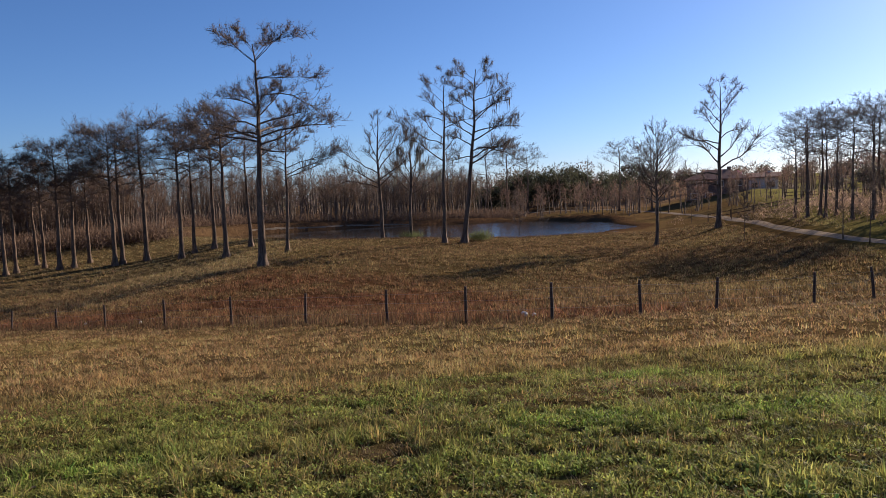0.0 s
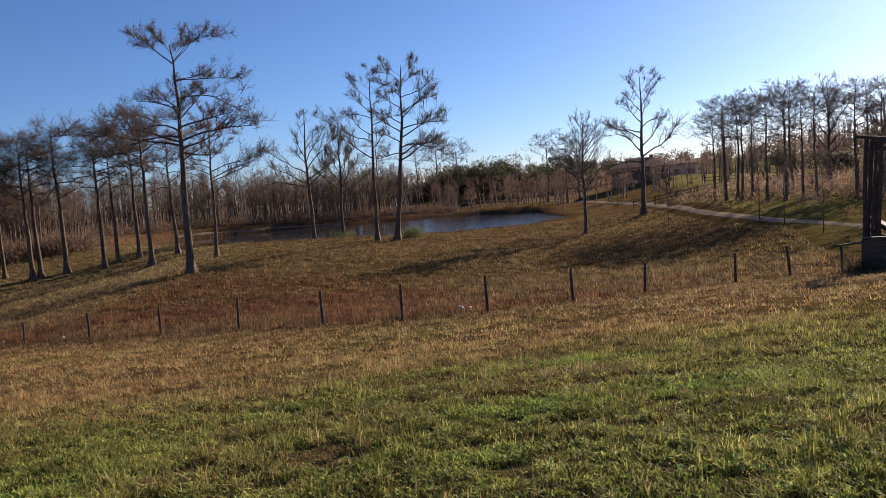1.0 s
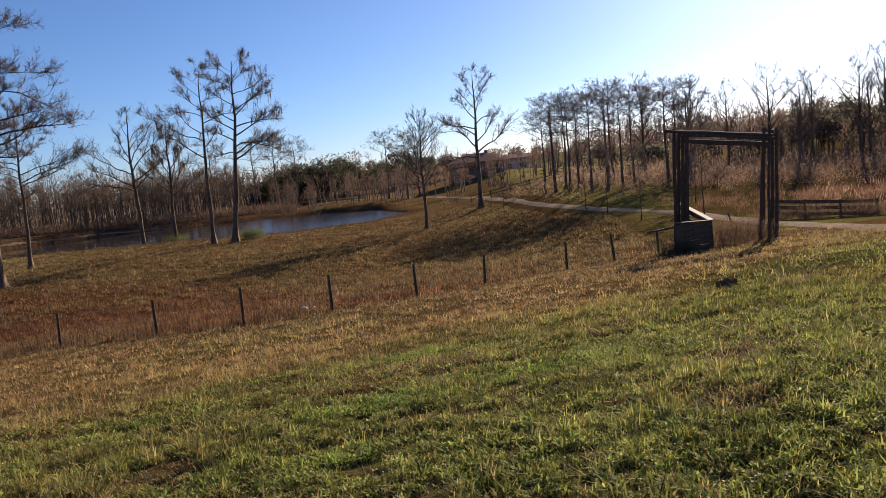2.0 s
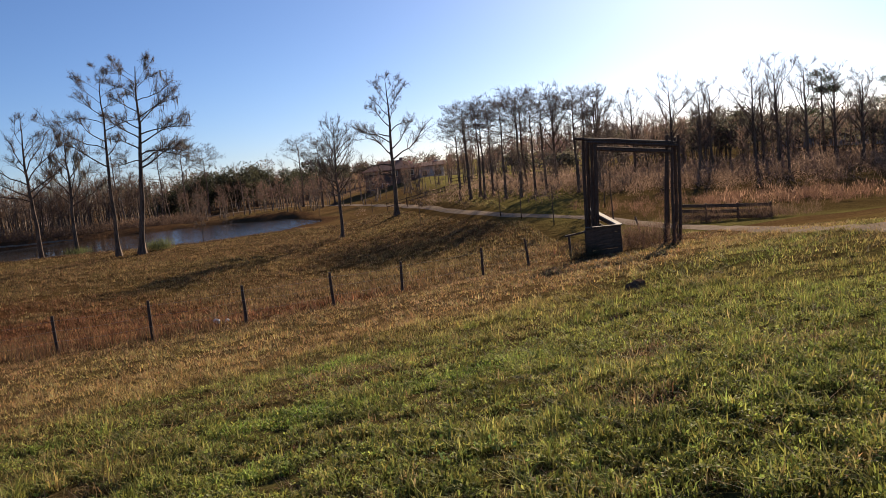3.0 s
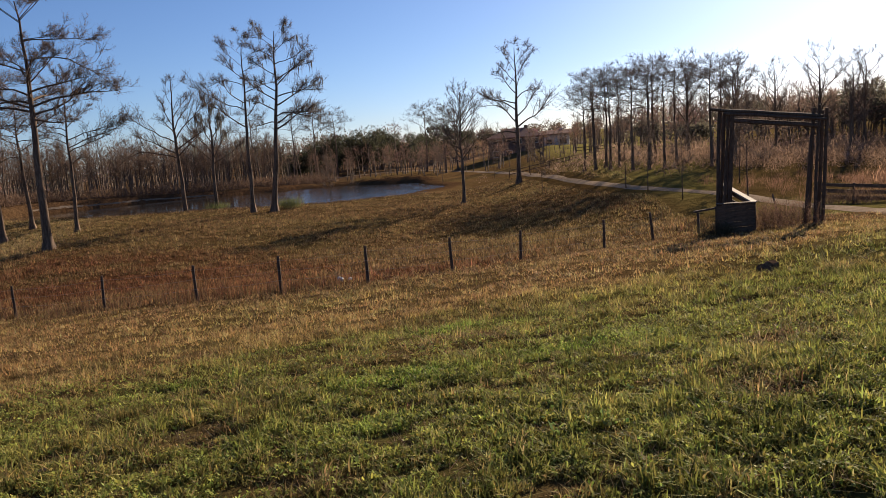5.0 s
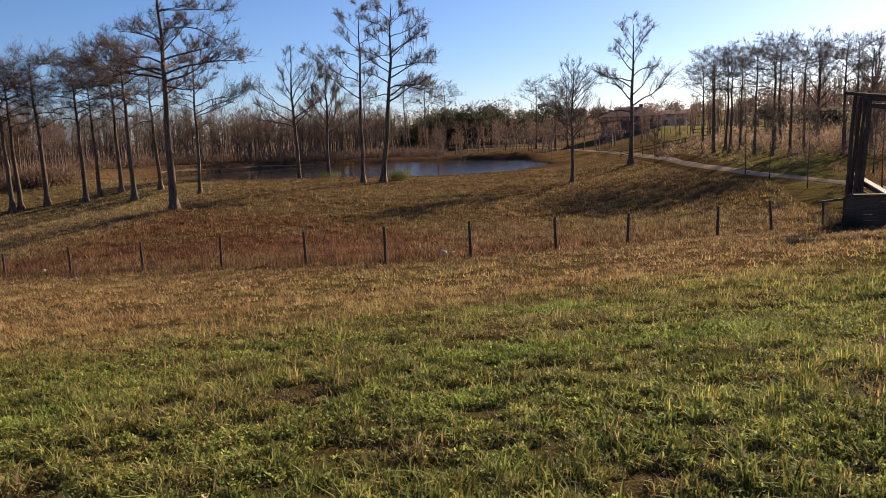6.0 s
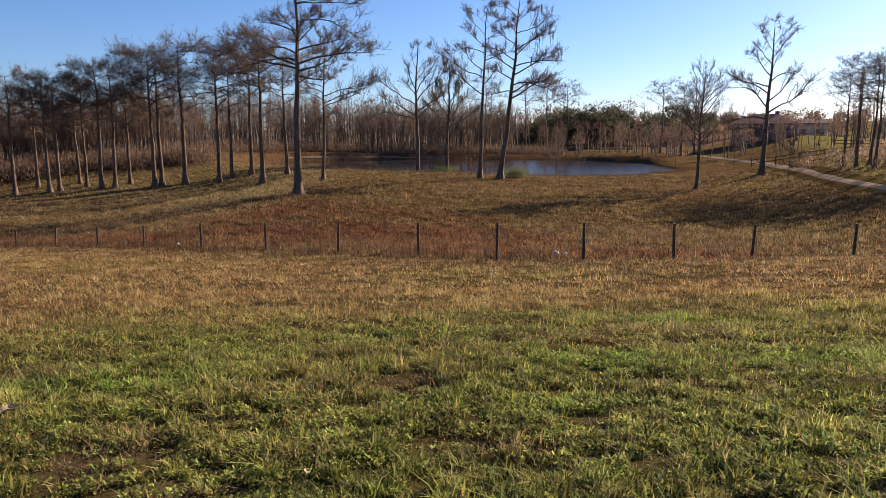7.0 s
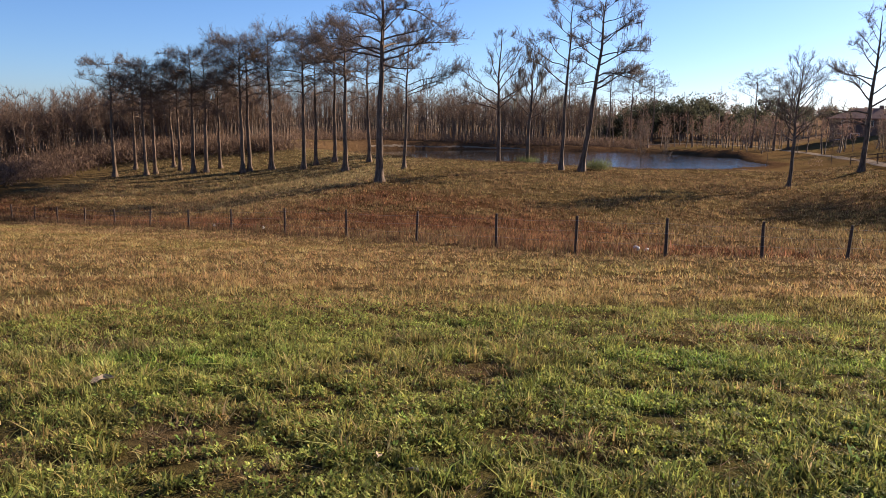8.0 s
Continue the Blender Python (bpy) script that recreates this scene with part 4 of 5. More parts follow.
fence = thing("wire_fence", 0, 0, 0, "old round wooden fence posts with sagging wire in tall grass", "fence")
rng = np.random.default_rng(3)
tops = []
for i, (x, y, h) in enumerate(POSTS):
    ob = part("post", fence_post(h, i), fence)
    lean_x, lean_y = rng.normal(scale=1.4, size=2)
    ob.matrix_basis = pose(x, y, gz(x, y), lean_x, lean_y + (9 if i == 12 else 0), rng.uniform(0, 360))
    tops.append((x, y, gz(x, y), h))
for level in (0.35, 0.62, 0.88):
    for (x0, y0, z0, h0), (x1, y1, z1, h1) in zip(tops, tops[1:]):
        so = Soup()
        s = np.linspace(0, 1, 6)
        path = np.column_stack([x0 + (x1 - x0) * s, y0 + (y1 - y0) * s - 0.06, z0 + h0 * level + (z1 + h1 * level - z0 - h0 * level) * s - 0.05 * np.sin(np.pi * s)])
        so.add(*tubes(path[None], np.full((1, 6), 0.003), 3))
        part("wire", so.mesh("wire", M_WIRE), fence)

# ---- ranch gateway ----
def pole(h, r, seed, mat):
    rng = np.random.default_rng(seed)
    f = np.linspace(0, 1, 6)
    path = np.column_stack([np.cumsum(rng.normal(scale=0.012, size=6)), np.cumsum(rng.normal(scale=0.012, size=6)), h * f - 0.4 * (f == 0)])
    so = Soup()
    v, q = tubes(path[None], (r * (1 - 0.18 * f))[None], 8)
    so.add(v, q)
    so.add(np.vstack([v[-8:], path[-1:] + [0, 0, 0.01]]), np.array([[i, (i + 1) % 8, 8] for i in range(8)]))
    return so.mesh("pole", mat)


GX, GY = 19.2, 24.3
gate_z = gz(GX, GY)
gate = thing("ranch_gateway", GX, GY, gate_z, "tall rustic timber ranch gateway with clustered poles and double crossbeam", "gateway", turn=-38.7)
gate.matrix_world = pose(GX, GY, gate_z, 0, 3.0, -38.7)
rng = np.random.default_rng(5)
TOWERS = ((-1.55, [(-0.28, -0.2, 2.2), (-0.05, -0.35, 1.0), (0.18, -0.25, -2.4), (-0.2, 0.4, 1.2), (0.1, 0.45, -1.0), (0.28, 0.1, -4.0)]), (1.62, [(-0.3, -0.3, 0.4), (-0.02, -0.4, -0.6), (0.26, -0.2, -1.4), (-0.2, 0.4, 0.8), (0.15, 0.45, -0.8)]))
for tx, poles in TOWERS:
    for i, (dx, dy, tilt) in enumerate(poles):
        ob = part("pole", pole(4.45 - 0.1 * tx + rng.uniform(-0.15, 0.2), rng.uniform(0.06, 0.08), 20 + i + int(tx * 10), M_POST), gate)
        a = radians(-38.7)
        wx, wy = GX + (tx + dx) * math.cos(a) - dy * math.sin(a), GY + (tx + dx) * math.sin(a) + dy * math.cos(a)
        ob.matrix_basis = pose(tx + dx, dy, gz(wx, wy) - gate_z, rng.normal(scale=0.8), tilt, rng.uniform(0, 360))
for z, y, x0, x1 in ((4.36, -0.36, -2.2, 1.7), (4.24, -0.5, -1.7, 1.8), (3.98, -0.36, -1.5, 1.6), (4.38, 0.42, -1.9, 1.8), (4.04, 0.42, -1.6, 1.7)):
    path = np.column_stack([np.linspace(x0, x1, 6), np.full(6, y) + rng.normal(scale=0.012, size=6), z + rng.normal(scale=0.012, size=6) - 0.09 * np.linspace(x0, x1, 6)])
    so = Soup()
    v, q = tubes(path[None], np.full((1, 6), 0.06), 8)
    so.add(v, q)
    so.add(np.vstack([v[:8], path[:1]]), np.array([[(i + 1) % 8, i, 8] for i in range(8)]))
    so.add(np.vstack([v[-8:], path[-1:]]), np.array([[i, (i + 1) % 8, 8] for i in range(8)]))
    part("crossbeam", so.mesh("crossbeam", M_POST), gate)
for tx in (-1.55, 1.62):
    for z in (1.3, 2.6, 3.8):
        bm = bmesh.new()
        box(bm, tx, 0.05, z, 0.07, 1.0, 0.07, None, 0.01)
        bm_part("tie", bm, M_POST, gate)


def plank_run(holder, x0, y0, x1, y1, levels, board_h, thick, height, spacing, post_w=0.11, mat=None, post_mat=None, sink=0.0):
    """Posts and boards along a straight line of the plan, following the ground, in the holder's space at the origin."""
    n = max(1, round(math.hypot(x1 - x0, y1 - y0) / spacing))
    turn = math.degrees(math.atan2(y1 - y0, x1 - x0))
    rng = np.random.default_rng(int(abs(x0 * 10)))
    spots = [(x0 + (x1 - x0) * i / n, y0 + (y1 - y0) * i / n) for i in range(n + 1)]
    for i, (x, y) in enumerate(spots):
        bm = bmesh.new()
        box(bm, 0, 0, height / 2 - 0.15, post_w, post_w, height + 0.3, None, 0.012)
        bm_part("post", bm, post_mat or M_POST, holder, "", pose(x, y, gz(x, y) - sink * i / n, rng.normal(scale=1), rng.normal(scale=1), turn))
    for i, ((xa, ya), (xb, yb)) in enumerate(zip(spots, spots[1:])):
        za, zb = gz(xa, ya) - sink * i / n, gz(xb, yb) - sink * (i + 1) / n
        length = math.hypot(xb - xa, yb - ya)
        tilt = -math.degrees(math.atan2(zb - za, length))
        for level in levels:
            bm = bmesh.new()
            box(bm, 0, -post_w / 2 - thick / 2 - 0.003, 0, length + 0.02, thick, board_h * rng.uniform(0.9, 1.05), None, 0.006)
            bm_part("board", bm, mat or M_PLANK, holder, "", pose((xa + xb) / 2, (ya + yb) / 2, (za + zb) / 2 + level, 0, tilt + rng.normal(scale=0.4), turn))


wing = thing("gate_wing", 0, 0, 0, "low weathered plank wing wall at the gateway foot", "plank wall")
plank_run(wing, 16.55, 23.7, 17.55, 22.9, (0.12, 0.33, 0.54, 0.75, 0.96), 0.207, 0.035, 1.06, 1.3, 0.12)
cap = bmesh.new()
box(cap, 0, 0, 0, 1.36, 0.24, 0.045, None, 0.008)
bm_part("cap_board", cap, M_PLANK, wing, "sunlit capping board", pose(17.05, 23.27, gz(17.05, 23.3) + 1.12, 0, -1.5, -38.7))


def board_between(holder, a, b, width, thick, mat, name="board", label=""):
    """A straight board from a to b, on edge."""
    a, b = Vector(a), Vector(b)
    d = b - a
    bm = bmesh.new()
    box(bm, 0, 0, 0, d.length, thick, width, None, 0.006)
    turn, tilt = math.degrees(math.atan2(d.y, d.x)), -math.degrees(math.atan2(d.z, math.hypot(d.x, d.y)))
    m = (a + b) / 2
    bm_part(name, bm, mat, holder, label, pose(m.x, m.y, m.z, 0, tilt, turn))


bm = bmesh.new()
box(bm, 0, 0, 0.3, 0.09, 0.09, 1.1, None, 0.012)
bm_part("post", bm, M_POST, wing, "", pose(16.04, 24.1, gz(16.04, 24.1) + 0.05, 1.5, -1.0, -38.7))
board_between(wing, (15.9, 24.2, gz(16.04, 24.1) + 0.92), (16.52, 23.72, gz(16.5, 23.74) + 1.0), 0.07, 0.10, M_POST, "rail")

foot = (17.62, 22.98, gz(17.62, 22.98))
head = (18.95, 26.8, gz(18.95, 26.8))
for lo, hi in ((0.30, 0.95), (0.62, 1.35), (0.94, 1.72)):
    board_between(wing, (foot[0], foot[1], foot[2] + lo), (head[0], head[1], head[2] + hi), 0.19, 0.035, M_PLANK)
board_between(wing, (foot[0], foot[1], foot[2] + 1.08), (head[0], head[1], head[2] + 1.86), 0.05, 0.22, M_PALE, "cap_board", "sun-bleached sloping cap board")
board_between(wing, (head[0], head[1], head[2] - 0.3), (head[0] + 0.01, head[1] + 0.01, head[2] + 1.85), 0.11, 0.11, M_POST, "post")
board_between(wing, (20.55, 25.2, gz(20.55, 25.2) + 0.05), (21.6, 27.0, gz(21.6, 27.0) + 1.1), 0.12, 0.05, M_PLANK, "brace")

rail = thing("board_fence", 0, 0, 0, "weathered three-board fence along the far side of the track", "fence")
plank_run(rail, 29.4, 33.2, 33.1, 29.7, (0.34, 0.66, 0.98), 0.20, 0.035, 1.12, 1.72, sink=0.28)
paddock = thing("paddock_fence", 0, 0, 0, "weathered post-and-rail fence on the grassy rise", "fence")
plank_run(paddock, 34.5, 96.0, 58.0, 88.0, (0.5, 0.95), 0.10, 0.04, 1.1, 2.75, 0.10)
plank_run(paddock, 52.0, 112.0, 66.0, 94.0, (0.5, 0.95), 0.10, 0.04, 1.1, 2.75, 0.10)

# ---- houses on the rise ----
def house(name, x, y, turn, w, d, wall_h, roof_h, label, wall_mat, hip=True, windows=()):
    base = min(gz(x + i, y + j) for i in (-w / 2, w / 2) for j in (-d / 2, d / 2))
    h = thing(name, x, y, base - 0.2, label, "house", turn=turn)
    bm = bmesh.new()
    box(bm, 0, 0, wall_h / 2, w, d, wall_h, None, 0.03)
    bm_part("wall", bm, wall_mat, h)
    bm = bmesh.new()
    o, t = 0.6, 0.18
    inset = d / 2 if hip else 0.0
    ring = [(-w / 2 - o, -d / 2 - o), (w / 2 + o, -d / 2 - o), (w / 2 + o, d / 2 + o), (-w / 2 - o, d / 2 + o)]
    low = [bm.verts.new((px, py, wall_h)) for px, py in ring]
    eave = [bm.verts.new((px, py, wall_h + t)) for px, py in ring]
    r0 = bm.verts.new((-w / 2 - o + inset, 0, wall_h + roof_h))
    r1 = bm.verts.new((w / 2 + o - inset, 0, wall_h + roof_h))
    bm.faces.new(low[::-1])
    for i in range(4):
        bm.faces.new((low[i], low[(i + 1) % 4], eave[(i + 1) % 4], eave[i]))
    bm.faces.new((eave[0], eave[1], r1, r0))
    bm.faces.new((eave[2], eave[3], r0, r1))
    bm.faces.new((eave[1], eave[2], r1))
    bm.faces.new((eave[3], eave[0], r0))
    bm_part("roof", bm, M_ROOF, h)
    bm = bmesh.new()
    box(bm, w * 0.2, d * 0.12, wall_h + roof_h * 0.8, 0.8, 0.6, roof_h * 0.9, None, 0.02)
    bm_part("chimney", bm, wall_mat, h)
    for wx, wz, ww, wh in windows:
        bm = bmesh.new()
        for sx in (-1, 1):
            box(bm, sx * ww / 2, 0, 0, 0.09, 0.10, wh + 0.09)
            box(bm, 0, 0, sx * wh / 2, ww - 0.09, 0.10, 0.09)
        win = bm_part("window", bm, M_WALL, h, "", pose(wx, -d / 2 - 0.03, wz))
        bm = bmesh.new()
        box(bm, 0, 0.01, 0, ww - 0.09, 0.03, wh - 0.09)
        bm_part("pane", bm, M_GLASS, win)


house("house", 56.6, 152.1, -20, 11.6, 9.0, 4.7, 2.1, "low brown-roofed house on the rise among bare trees", M_BRICK, True, [(-4.4, 1.5, 1.4, 1.2), (-1.6, 1.5, 1.4, 1.2), (4.2, 1.5, 1.4, 1.2), (-3.4, 3.9, 1.2, 1.1), (0.6, 3.9, 1.2, 1.1), (4.0, 3.9, 1.2, 1.1)])
house("house", 69.8, 160.5, -25, 5.8, 5.0, 3.4, 1.1, "small pale house with a shallow roof on the rise", M_WALL, False, [(-1.7, 1.8, 1.3, 1.2), (1.5, 1.8, 1.6, 1.2)])
house("house", 100.0, 77.0, -52, 15.0, 10.0, 2.9, 2.2, "blue-grey house behind hillside trees", M_WALLGREY, False, [(-5, 1.6, 1.2, 1.5), (-1.7, 1.6, 1.2, 1.5), (1.7, 1.6, 1.2, 1.5), (5, 1.6, 1.2, 1.5)])

# ---- dark clods and pale stones in the turf ----
def clod(r, h, seed, mat, name):
    rng = np.random.default_rng(seed)
    bm = bmesh.new()
    bmesh.ops.create_icosphere(bm, subdivisions=3, radius=1.0)
    for v in bm.verts:
        q = noise.noise(v.co * 1.7 + Vector((seed * 3.1, 0, 0))) * 0.35 + noise.noise(v.co * 4.5) * 0.16
        v.co *= 1 + q
        v.co = Vector((v.co.x * r, v.co.y * r * 0.75, v.co.z * h))
    me = bpy.data.meshes.new(name)
    bm.to_mesh(me)
    bm.free()
    me.materials.append(mat)
    return me


for i, (x, y, r, h) in enumerate([(9.4, 11.85, 0.24, 0.2), (6.93, 9.27, 0.17, 0.1), (0.5, 7.5, 0.11, 0.07), (4.16, 8.86, 0.15, 0.08), (12.75, 10.07, 0.2, 0.08)]):
    ob = new("dirt_mound", clod(r, h, i, M_DIRT, "dirt_mound"))
    ob.matrix_world = pose(x, y, gz(x, y) - h * 0.1, 0, 0, i * 70)
    tagged(ob, "small dark mound of bare earth in the turf", "mound", "earth mounds in the turf")
for i, (x, y, r) in enumerate([(2.6, 24.6, 0.12), (2.9, 24.4, 0.08), (-14.2, 33.6, 0.09), (-17.6, 35.3, 0.08)]):
    ob = new("pale_stone", clod(r, r * 0.7, 30 + i, M_TUBE, "pale_stone"))
    ob.matrix_world = pose(x, y, gz(x, y) + r * 0.9, 0, 0, i * 50)
    tagged(ob, "small pale stone among fence-line weeds", "stone", "pale stones by the fence")

def dead_leaf(length, width, seed):
    """A curled dry leaf: a thin bent blade with a midrib and pointed ends."""
    rng = np.random.default_rng(seed)
    u = np.linspace(0, 1, 9)
    half = width / 2 * np.sin(np.pi * np.clip(u, 0.02, 0.98)) ** 0.8 * (1 + 0.15 * rng.normal(size=9))
    rows = []
    for k in (-1.0, -0.5, 0.0, 0.5, 1.0):
        lift = 0.25 * width * k * k + 0.12 * length * np.sin(np.pi * u) + 0.04 * width * rng.normal(size=9)
        rows.append(np.column_stack([(u - 0.5) * length, k * half, lift + 0.01]))
    top = np.stack(rows)
    verts = np.concatenate([top.reshape(-1, 3), (top - [0, 0, 0.0015]).reshape(-1, 3)])
    i = np.arange(45).reshape(5, 9)
    q = np.stack([i[:-1, :-1], i[:-1, 1:], i[1:, 1:], i[1:, :-1]], -1).reshape(-1, 4)
    return mesh_from("dead_leaf", verts, np.concatenate([q[:, ::-1], q + 45]), M_DRYLEAF, None, True)


for i, (x, y, length, width, tilt) in enumerate([(-1.7, 5.88, 0.085, 0.05, 55), (-3.56, 5.17, 0.19, 0.10, 8), (-0.95, 3.92, 0.07, 0.045, 30), (-0.7, 3.72, 0.10, 0.06, 12), (-3.3, 5.6, 0.06, 0.04, 25)]):
    ob = new("dead_leaf", dead_leaf(length, width, 60 + i))
    ob.matrix_world = pose(x, y, gz(x, y) + 0.04, tilt, 10 * i - 15, 50 * i)
    tagged(ob, "dry curled pale tan leaf lying in the turf", "leaf", "fallen leaves on the bank")

# ---- grass ----
def cushion(x, y):
    """Low lumps of the turf, 0 in the gaps and 1 on the tops."""
    return np.clip(1.5 * value_noise(x, y * 1.25, 0.15, 121) + 0.9 * value_noise(x * 0.8, y - 0.2 * x, 0.42, 123) - 0.6, 0, 1)


def blades(name, n, area, tall, wide, label, seed, segments=1, keep=None, tone=None, lean=0.35, clump=None, spread=0.05, jitter=(0.3, 1.95), mound=0.0):
    """Grass blades strewn over a stretch of the plan: area (x0, x1, y0, y1); keep: the share of blades that stands at a place."""
    rng = np.random.default_rng(seed)
    if clump:
        m = n // clump
        c = np.column_stack([rng.uniform(area[0], area[1], m), rng.uniform(area[2], area[3], m)])
        p = np.repeat(c, clump, axis=0) + rng.normal(scale=spread, size=(m * clump, 2))
        per = np.repeat(rng.uniform(0.6, 1.3, m), clump)
    else:
        p = np.column_stack([rng.uniform(area[0], area[1], n), rng.uniform(area[2], area[3], n)])
        per = np.ones(n)
    if keep is not None:
        ok = rng.uniform(size=len(p)) < keep(p[:, 0], p[:, 1])
        p, per = p[ok], per[ok]
    n = len(p)
    x, y = p[:, 0], p[:, 1]
    base = np.column_stack([x, y, ground(x, y) - 0.01])
    a = rng.uniform(0, 2 * np.pi, n)
    h = tall * rng.uniform(0.45, 1.25, n) * per * (0.65 + 0.7 * fbm(x, y, 1.3, 17)) * (1 - mound + mound * 2.2 * cushion(x, y))
    w = wide * rng.uniform(0.6, 1.3, n)
    side = np.column_stack([np.cos(a), np.sin(a), np.zeros(n)]) * (w / 2)[:, None]
    b = a + np.pi / 2 + rng.normal(scale=0.5, size=n)
    bend = np.column_stack([np.cos(b), np.sin(b), np.zeros(n)]) * (h * np.abs(rng.normal(scale=lean, size=n)))[:, None]
    up = np.column_stack([np.zeros((n, 2)), h])
    c = (tone(x, y) if tone else turf_tone(x, y)) * rng.uniform(jitter[0], jitter[1], (n, 1)) * (1 + rng.normal(scale=0.08, size=(n, 3)))
    c = np.clip(c, 0.01, 0.6)
    so = Soup()
    i = np.arange(n)
    if segments == 1:
        v = np.stack([base - side, base + side, base + up + bend], 1).reshape(-1, 3)
        so.add(v, np.column_stack([3 * i, 3 * i + 1, 3 * i + 2]), np.repeat(c, 3, axis=0))
    else:
        mid = base + up * 0.62 + bend * 0.35
        v = np.stack([base - side, base + side, mid + side * 0.8, mid - side * 0.8, base + up * 0.93 + bend], 1).reshape(-1, 3)
        t = np.repeat(c, 5, axis=0)
        so.add(v, np.column_stack([5 * i, 5 * i + 1, 5 * i + 2, 5 * i + 3]), t)
        so.f3.append(np.column_stack([5 * i + 3, 5 * i + 2, 5 * i + 4]))
    return tagged(new(name, so.mesh(name, M_BLADE)), label, "grass", kind="stuff")


def in_view(x, y):
    """The wedge of the bank that lies before the fence."""
    return (y > 0.9 * np.abs(x + 0.1 * y) - 2.0) | (x > 0)


def near_keep(r0, r1):
    def keep(x, y):
        r = np.hypot(x, y)
        bare = np.maximum(0.6 * sstep((fbm(x * 0.7, y - 0.2 * x, 0.8, 5) - 0.68) / 0.10), hollow(x, y))
        return ((r > r0) & (r < r1) & in_view(x, y)) * (1 - 0.7 * bare) * (1 - 0.3 * strewn(DRY, x, y)) * (0.3 + 0.75 * sstep((fbm(x, y, 0.32, 31) - 0.32) / 0.2))
    return keep


def lawn_tone(x, y):
    c = turf_tone(x, y)
    tuft = value_noise(x, y, 0.11, 81)
    dry = sstep((tuft - 0.66) / 0.12) * (0.15 + 0.7 * value_noise(x, y, 1.4, 83))
    c = c * (0.22 + 0.8 * value_noise(x, y, 0.19, 85) + 0.75 * value_noise(x, y - 0.2 * x, 0.8, 87))[:, None]
    return blend(c, np.array([0.38, 0.285, 0.12]), dry)


blades("lawn_grass", 270000, (-6, 8, 1.5, 8.2), 0.06, 0.0105, "short olive-green winter turf on the bank", 201, 2, near_keep(2.2, 8.0), lawn_tone, 0.9, 10, 0.03, mound=0.9)
blades("bank_grass", 400000, (-12, 15, 2, 16), 0.062, 0.018, "mixed green and straw turf on the bank", 202, 1, near_keep(7.6, 15.5), lawn_tone, 1.1, 10, 0.045, mound=0.8)
blades("slope_grass", 360000, (-34, 24, 6, 42), 0.10, 0.028, "straw-coloured dry turf below the bank", 203, 1, lambda x, y: (np.hypot(x, y) > 15) & (past_fence(x, y) < 0.5), lawn_tone, 1.3, 12, 0.08)
blades("pasture_grass", 460000, (-48, 40, 22, 95), 0.15, 0.035, "short brown and olive pasture beyond the fence", 204, 1, lambda x, y: (past_fence(x, y) > 0) & (pond_shape(x, y) > 1.08) & (road_dist(x, y) > 2) & (x < 0.42 * y + 8), lawn_tone, 1.2, 10, 0.12)

blades("tussocks", 150000, (-46, 36, 23, 78), 0.26, 0.045, "coarse grass tussocks scattered over the pasture", 207, 1, lambda x, y: (past_fence(x, y) > 0.8) & (pond_shape(x, y) > 1.15) & (road_dist(x, y) > 2.5) & (x < 0.42 * y + 8) & (fbm(x, y, 4.0, 91) > 0.42), lambda x, y: turf_tone(x, y) * (0.4 + 1.2 * value_noise(x, y, 0.6, 93))[:, None], 0.7, 16, 0.13)
blades("bank_tussocks", 60000, (-16, 18, 4, 24), 0.075, 0.013, "coarse tufts in the mown bank", 208, 1, lambda x, y: (past_fence(x, y) < 0) & (fbm(x, y, 1.6, 95) > 0.45), lambda x, y: turf_tone(x, y) * (0.5 + 0.9 * value_noise(x, y, 0.3, 97))[:, None], 0.9, 18, 0.07)


def rust_keep(x, y):
    s = past_fence(x, y)
    return ((s > 0.2) & (s < 26)) * sstep((4.5 - x + 5 * (fbm(x, y, 6, 41) - 0.5)) / 5) * (1 - 0.8 * sstep((-x - 12) / 9) * sstep((s - 3) / 5)) * sstep((26 - s) / 16) * sstep((fbm(x, y, 2.6, 43) - 0.38) / 0.2)


def rust_tone(x, y):
    return blend(np.array([0.065, 0.030, 0.017]), np.array([0.23, 0.118, 0.055]), sstep((0.5 * fbm(x, y, 1.7, 47) + 0.5 * value_noise(x, y, 0.5, 49) - 0.25) / 0.5))


blades("rust_weeds", 260000, (-46, 14, 22, 66), 0.26, 0.030, "rust-brown dead weeds standing past the fence", 205, 1, rust_keep, rust_tone, 0.7, 9, 0.12)


def verge_keep(x, y):
    s = past_fence(x, y)
    return np.exp(-((s + 0.15) / 0.7) ** 2) * sstep((4.5 - x + 3 * (fbm(x, y, 3, 51) - 0.5)) / 4) * sstep((fbm(x, y, 1.1, 53) - 0.2) / 0.3)


# weed colours kept dark to paint the backlit shade at the fence foot
blades("fence_line_grass", 260000, (-44, 9, 20, 54), 0.40, 0.020, "rusty dead weeds along the wire fence, colour darkened for shade", 206, 1, verge_keep, lambda x, y: blend(np.array([0.15, 0.092, 0.05]), np.array([0.055, 0.034, 0.02]), fbm(x, y, 1.2, 57)), 0.22, 12, 0.10)


blades("dead_thatch", 90000, (-9, 12, 1.5, 14), 0.06, 0.008, "dead straw lying in the turf of the bank", 209, 1, lambda x, y: ((np.hypot(x, y) > 2.2) & in_view(x, y)) * np.maximum(strewn(DRY, x, y), 0.15 + 0.85 * sstep((fbm(x, y, 0.7, 101) - 0.42) / 0.15)) * sstep((15 - np.hypot(x, y)) / 7), lambda x, y: blend(np.array([0.33, 0.24, 0.12]), np.array([0.15, 0.10, 0.06]), value_noise(x, y, 0.17, 103)), 2.4, 10, 0.05)

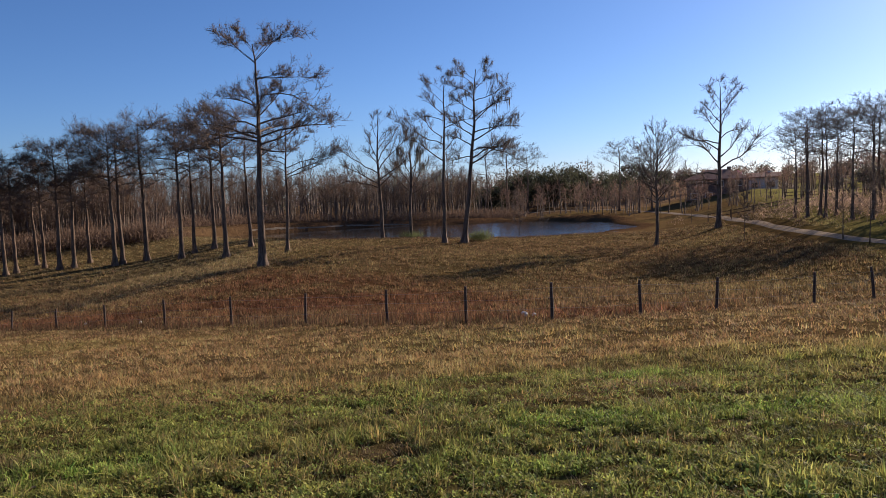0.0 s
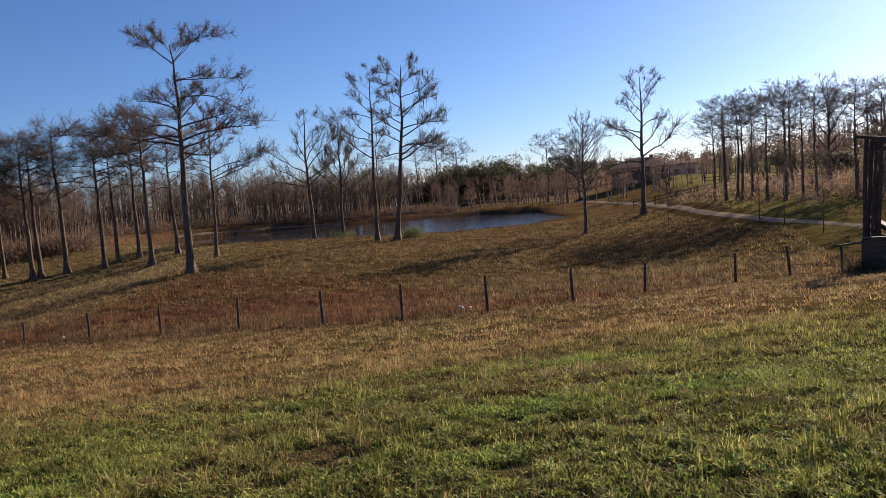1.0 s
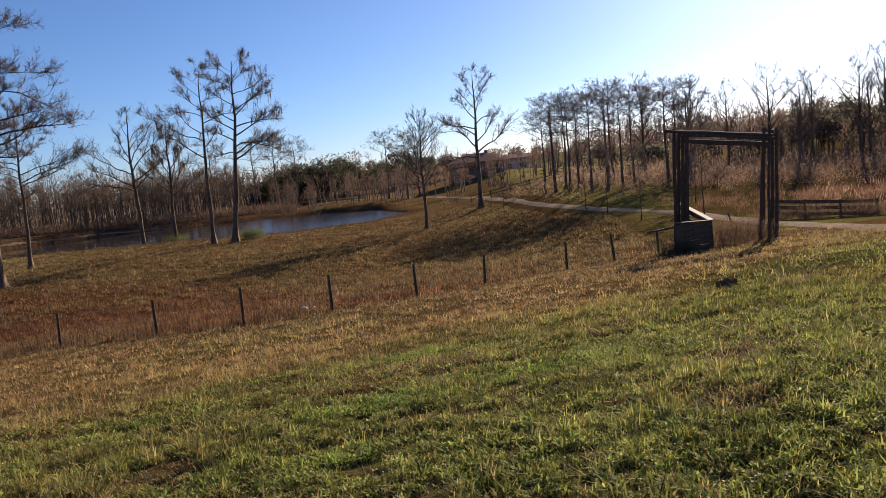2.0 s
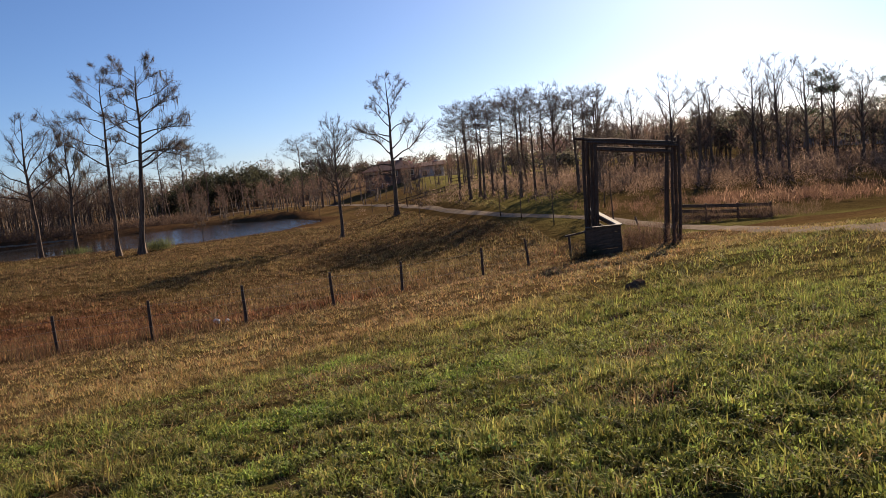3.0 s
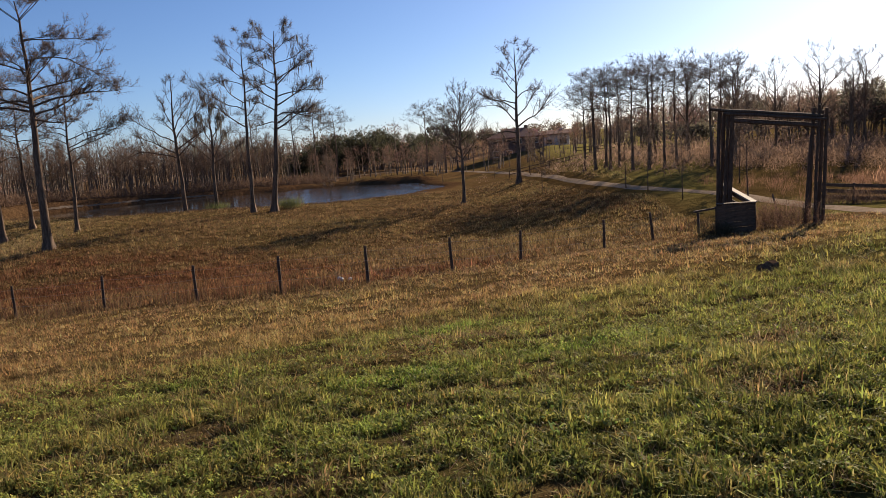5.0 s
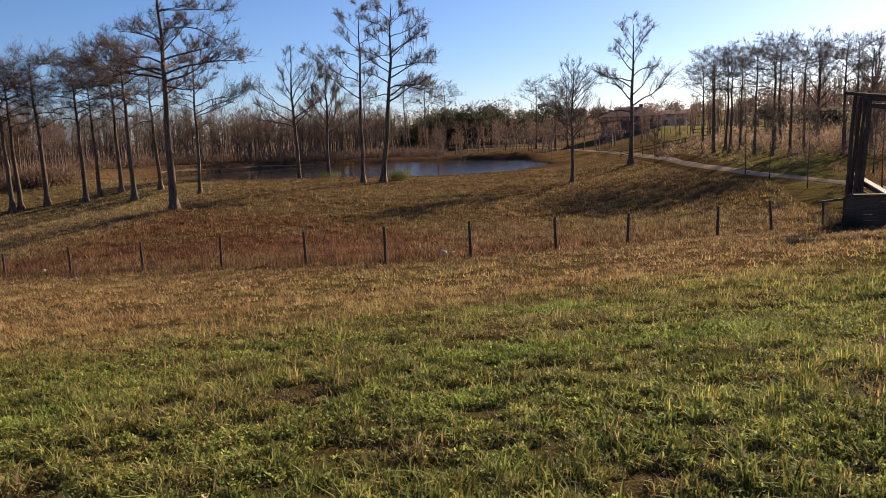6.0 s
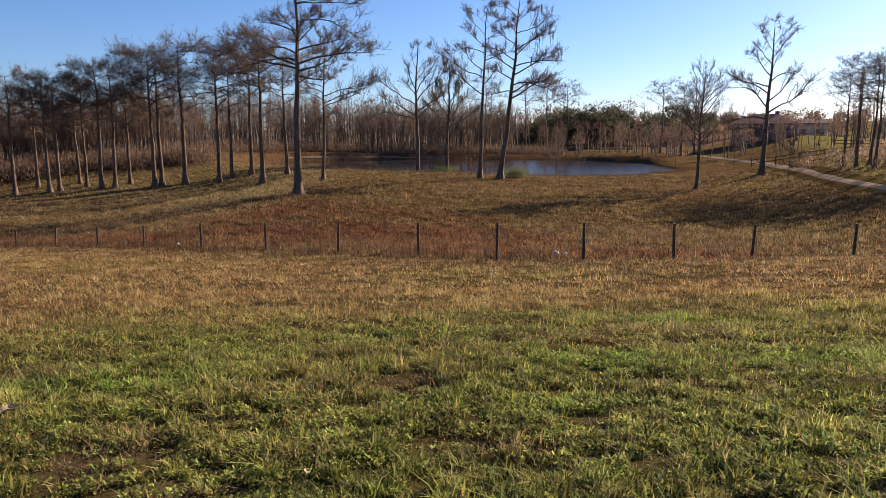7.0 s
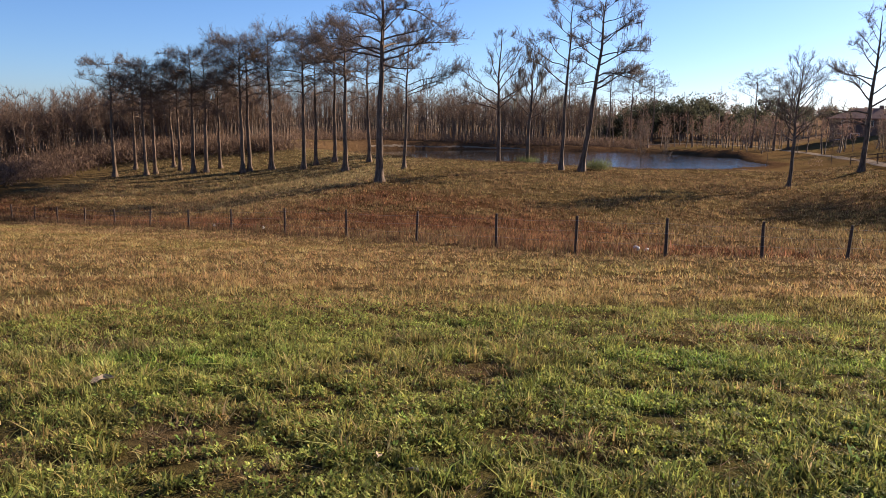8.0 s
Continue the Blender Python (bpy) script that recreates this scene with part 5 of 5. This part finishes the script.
# clover and broad-leaved weeds in the turf
def leaflets(name, n, area, size, label, seed, keep, tone):
    rng = np.random.default_rng(seed)
    m = n // 3
    p = np.column_stack([rng.uniform(area[0], area[1], m), rng.uniform(area[2], area[3], m)])
    p = p[rng.uniform(size=m) < keep(p[:, 0], p[:, 1])]
    m = len(p)
    z = ground(p[:, 0], p[:, 1]) + 0.005 + cushion(p[:, 0], p[:, 1]) * rng.uniform(0.025, 0.068, m)
    so = Soup()
    spin = rng.uniform(0, 2 * np.pi, m)
    s = size * rng.uniform(0.6, 1.4, m)
    c = np.asarray(tone) * rng.uniform(0.25, 2.0, (m, 1)) * (0.35 + 1.2 * value_noise(p[:, 0], p[:, 1], 0.22, 67))[:, None] * (1 + rng.normal(scale=0.08, size=(m, 3)))
    for k in range(3):
        a = spin + k * 2.094
        d = np.column_stack([np.cos(a), np.sin(a), rng.normal(scale=0.7, size=m)])
        q = np.column_stack([-np.sin(a), np.cos(a), rng.normal(scale=0.6, size=m)])
        o = np.column_stack([p, z])
        v = np.stack([o, o + (d * 0.55 + q * 0.45) * s[:, None], o + d * 1.05 * s[:, None], o + (d * 0.55 - q * 0.45) * s[:, None]], 1).reshape(-1, 3)
        i = 4 * np.arange(m)[:, None]
        so.add(v, i + np.arange(4)[None], np.repeat(np.clip(c, 0.01, 0.5), 4, axis=0))
    return tagged(new(name, so.mesh(name, M_CLOVER)), label, "clover", kind="stuff")


def clover_keep(x, y):
    r = np.hypot(x, y)
    patch = sstep((fbm(x, y, 1.6, 61) - 0.46) / 0.12)
    return ((r > 2.2) & (r < 12) & in_view(x, y)) * (0.45 + 0.55 * patch) * (1 - 0.6 * strewn(DRY, x, y)) * sstep((13 - r) / 6) * (0.1 + 0.9 * sstep((cushion(x, y) - 0.2) / 0.3)) * (1 - 0.9 * hollow(x, y))


leaflets("clover", 960000, (-6.5, 11, 1.8, 11.5), 0.0165, "patches of low green clover in the turf", 211, clover_keep, (0.198, 0.212, 0.046))


def dock_keep(x, y):
    return np.exp(-(((x - 2.35) / 0.6) ** 2 + ((y - 4.9) / 0.45) ** 2)) + 0.6 * np.exp(-(((x - 4.3) / 0.5) ** 2 + ((y - 7.6) / 0.3) ** 2))


leaflets("broadleaf_weeds", 9000, (0.5, 6, 3.5, 9), 0.036, "patch of broad glossy dark weed leaves", 212, dock_keep, (0.13, 0.18, 0.05))

# shrubs at the gateway and reed tufts in the pond
thicket("gateway_shrub", np.array([[18.3, 23.2], [18.9, 22.9], [19.4, 22.6], [18.7, 23.6]]), [1.0, 1.05, 0.9, 1.0], (0.15, 0.095, 0.065), "brown leafless shrub under the gateway", 221, 900, "shrub", (0.12, 0.4, 0.008, 0.02))
thicket("fence_shrub", np.array([[16.2, 23.3], [15.9, 23.5], [16.5, 23.0]]), [0.55, 0.45, 0.4], (0.07, 0.062, 0.035), "dark shrub at the end of the wire fence", 222, 800, "shrub", (0.12, 0.35, 0.01, 0.03))
thicket("reed_tuft", np.array([[-5.4, 104.6], [-4.6, 104.2], [-4.0, 105.2], [3.9, 83.6], [4.6, 83.9], [3.3, 83.9]]), [1.3, 1.4, 1.2, 1.0, 1.1, 0.9], (0.12, 0.13, 0.05), "green-brown reed tuft at the pond edge", 223, 500, "reeds", (0.25, 0.7, 0.012, 0.03), 1.0)
thicket("rail_weeds", belt(125, 60, [(29.0, 32.6), (31.0, 30.6), (33.6, 28.4)], 1.3), np.random.default_rng(16).uniform(0.3, 0.8, 60), (0.16, 0.105, 0.07), "dry brown weeds grown up round the board fence", 224, 120, "weeds", (0.2, 0.6, 0.012, 0.03), 0.9)
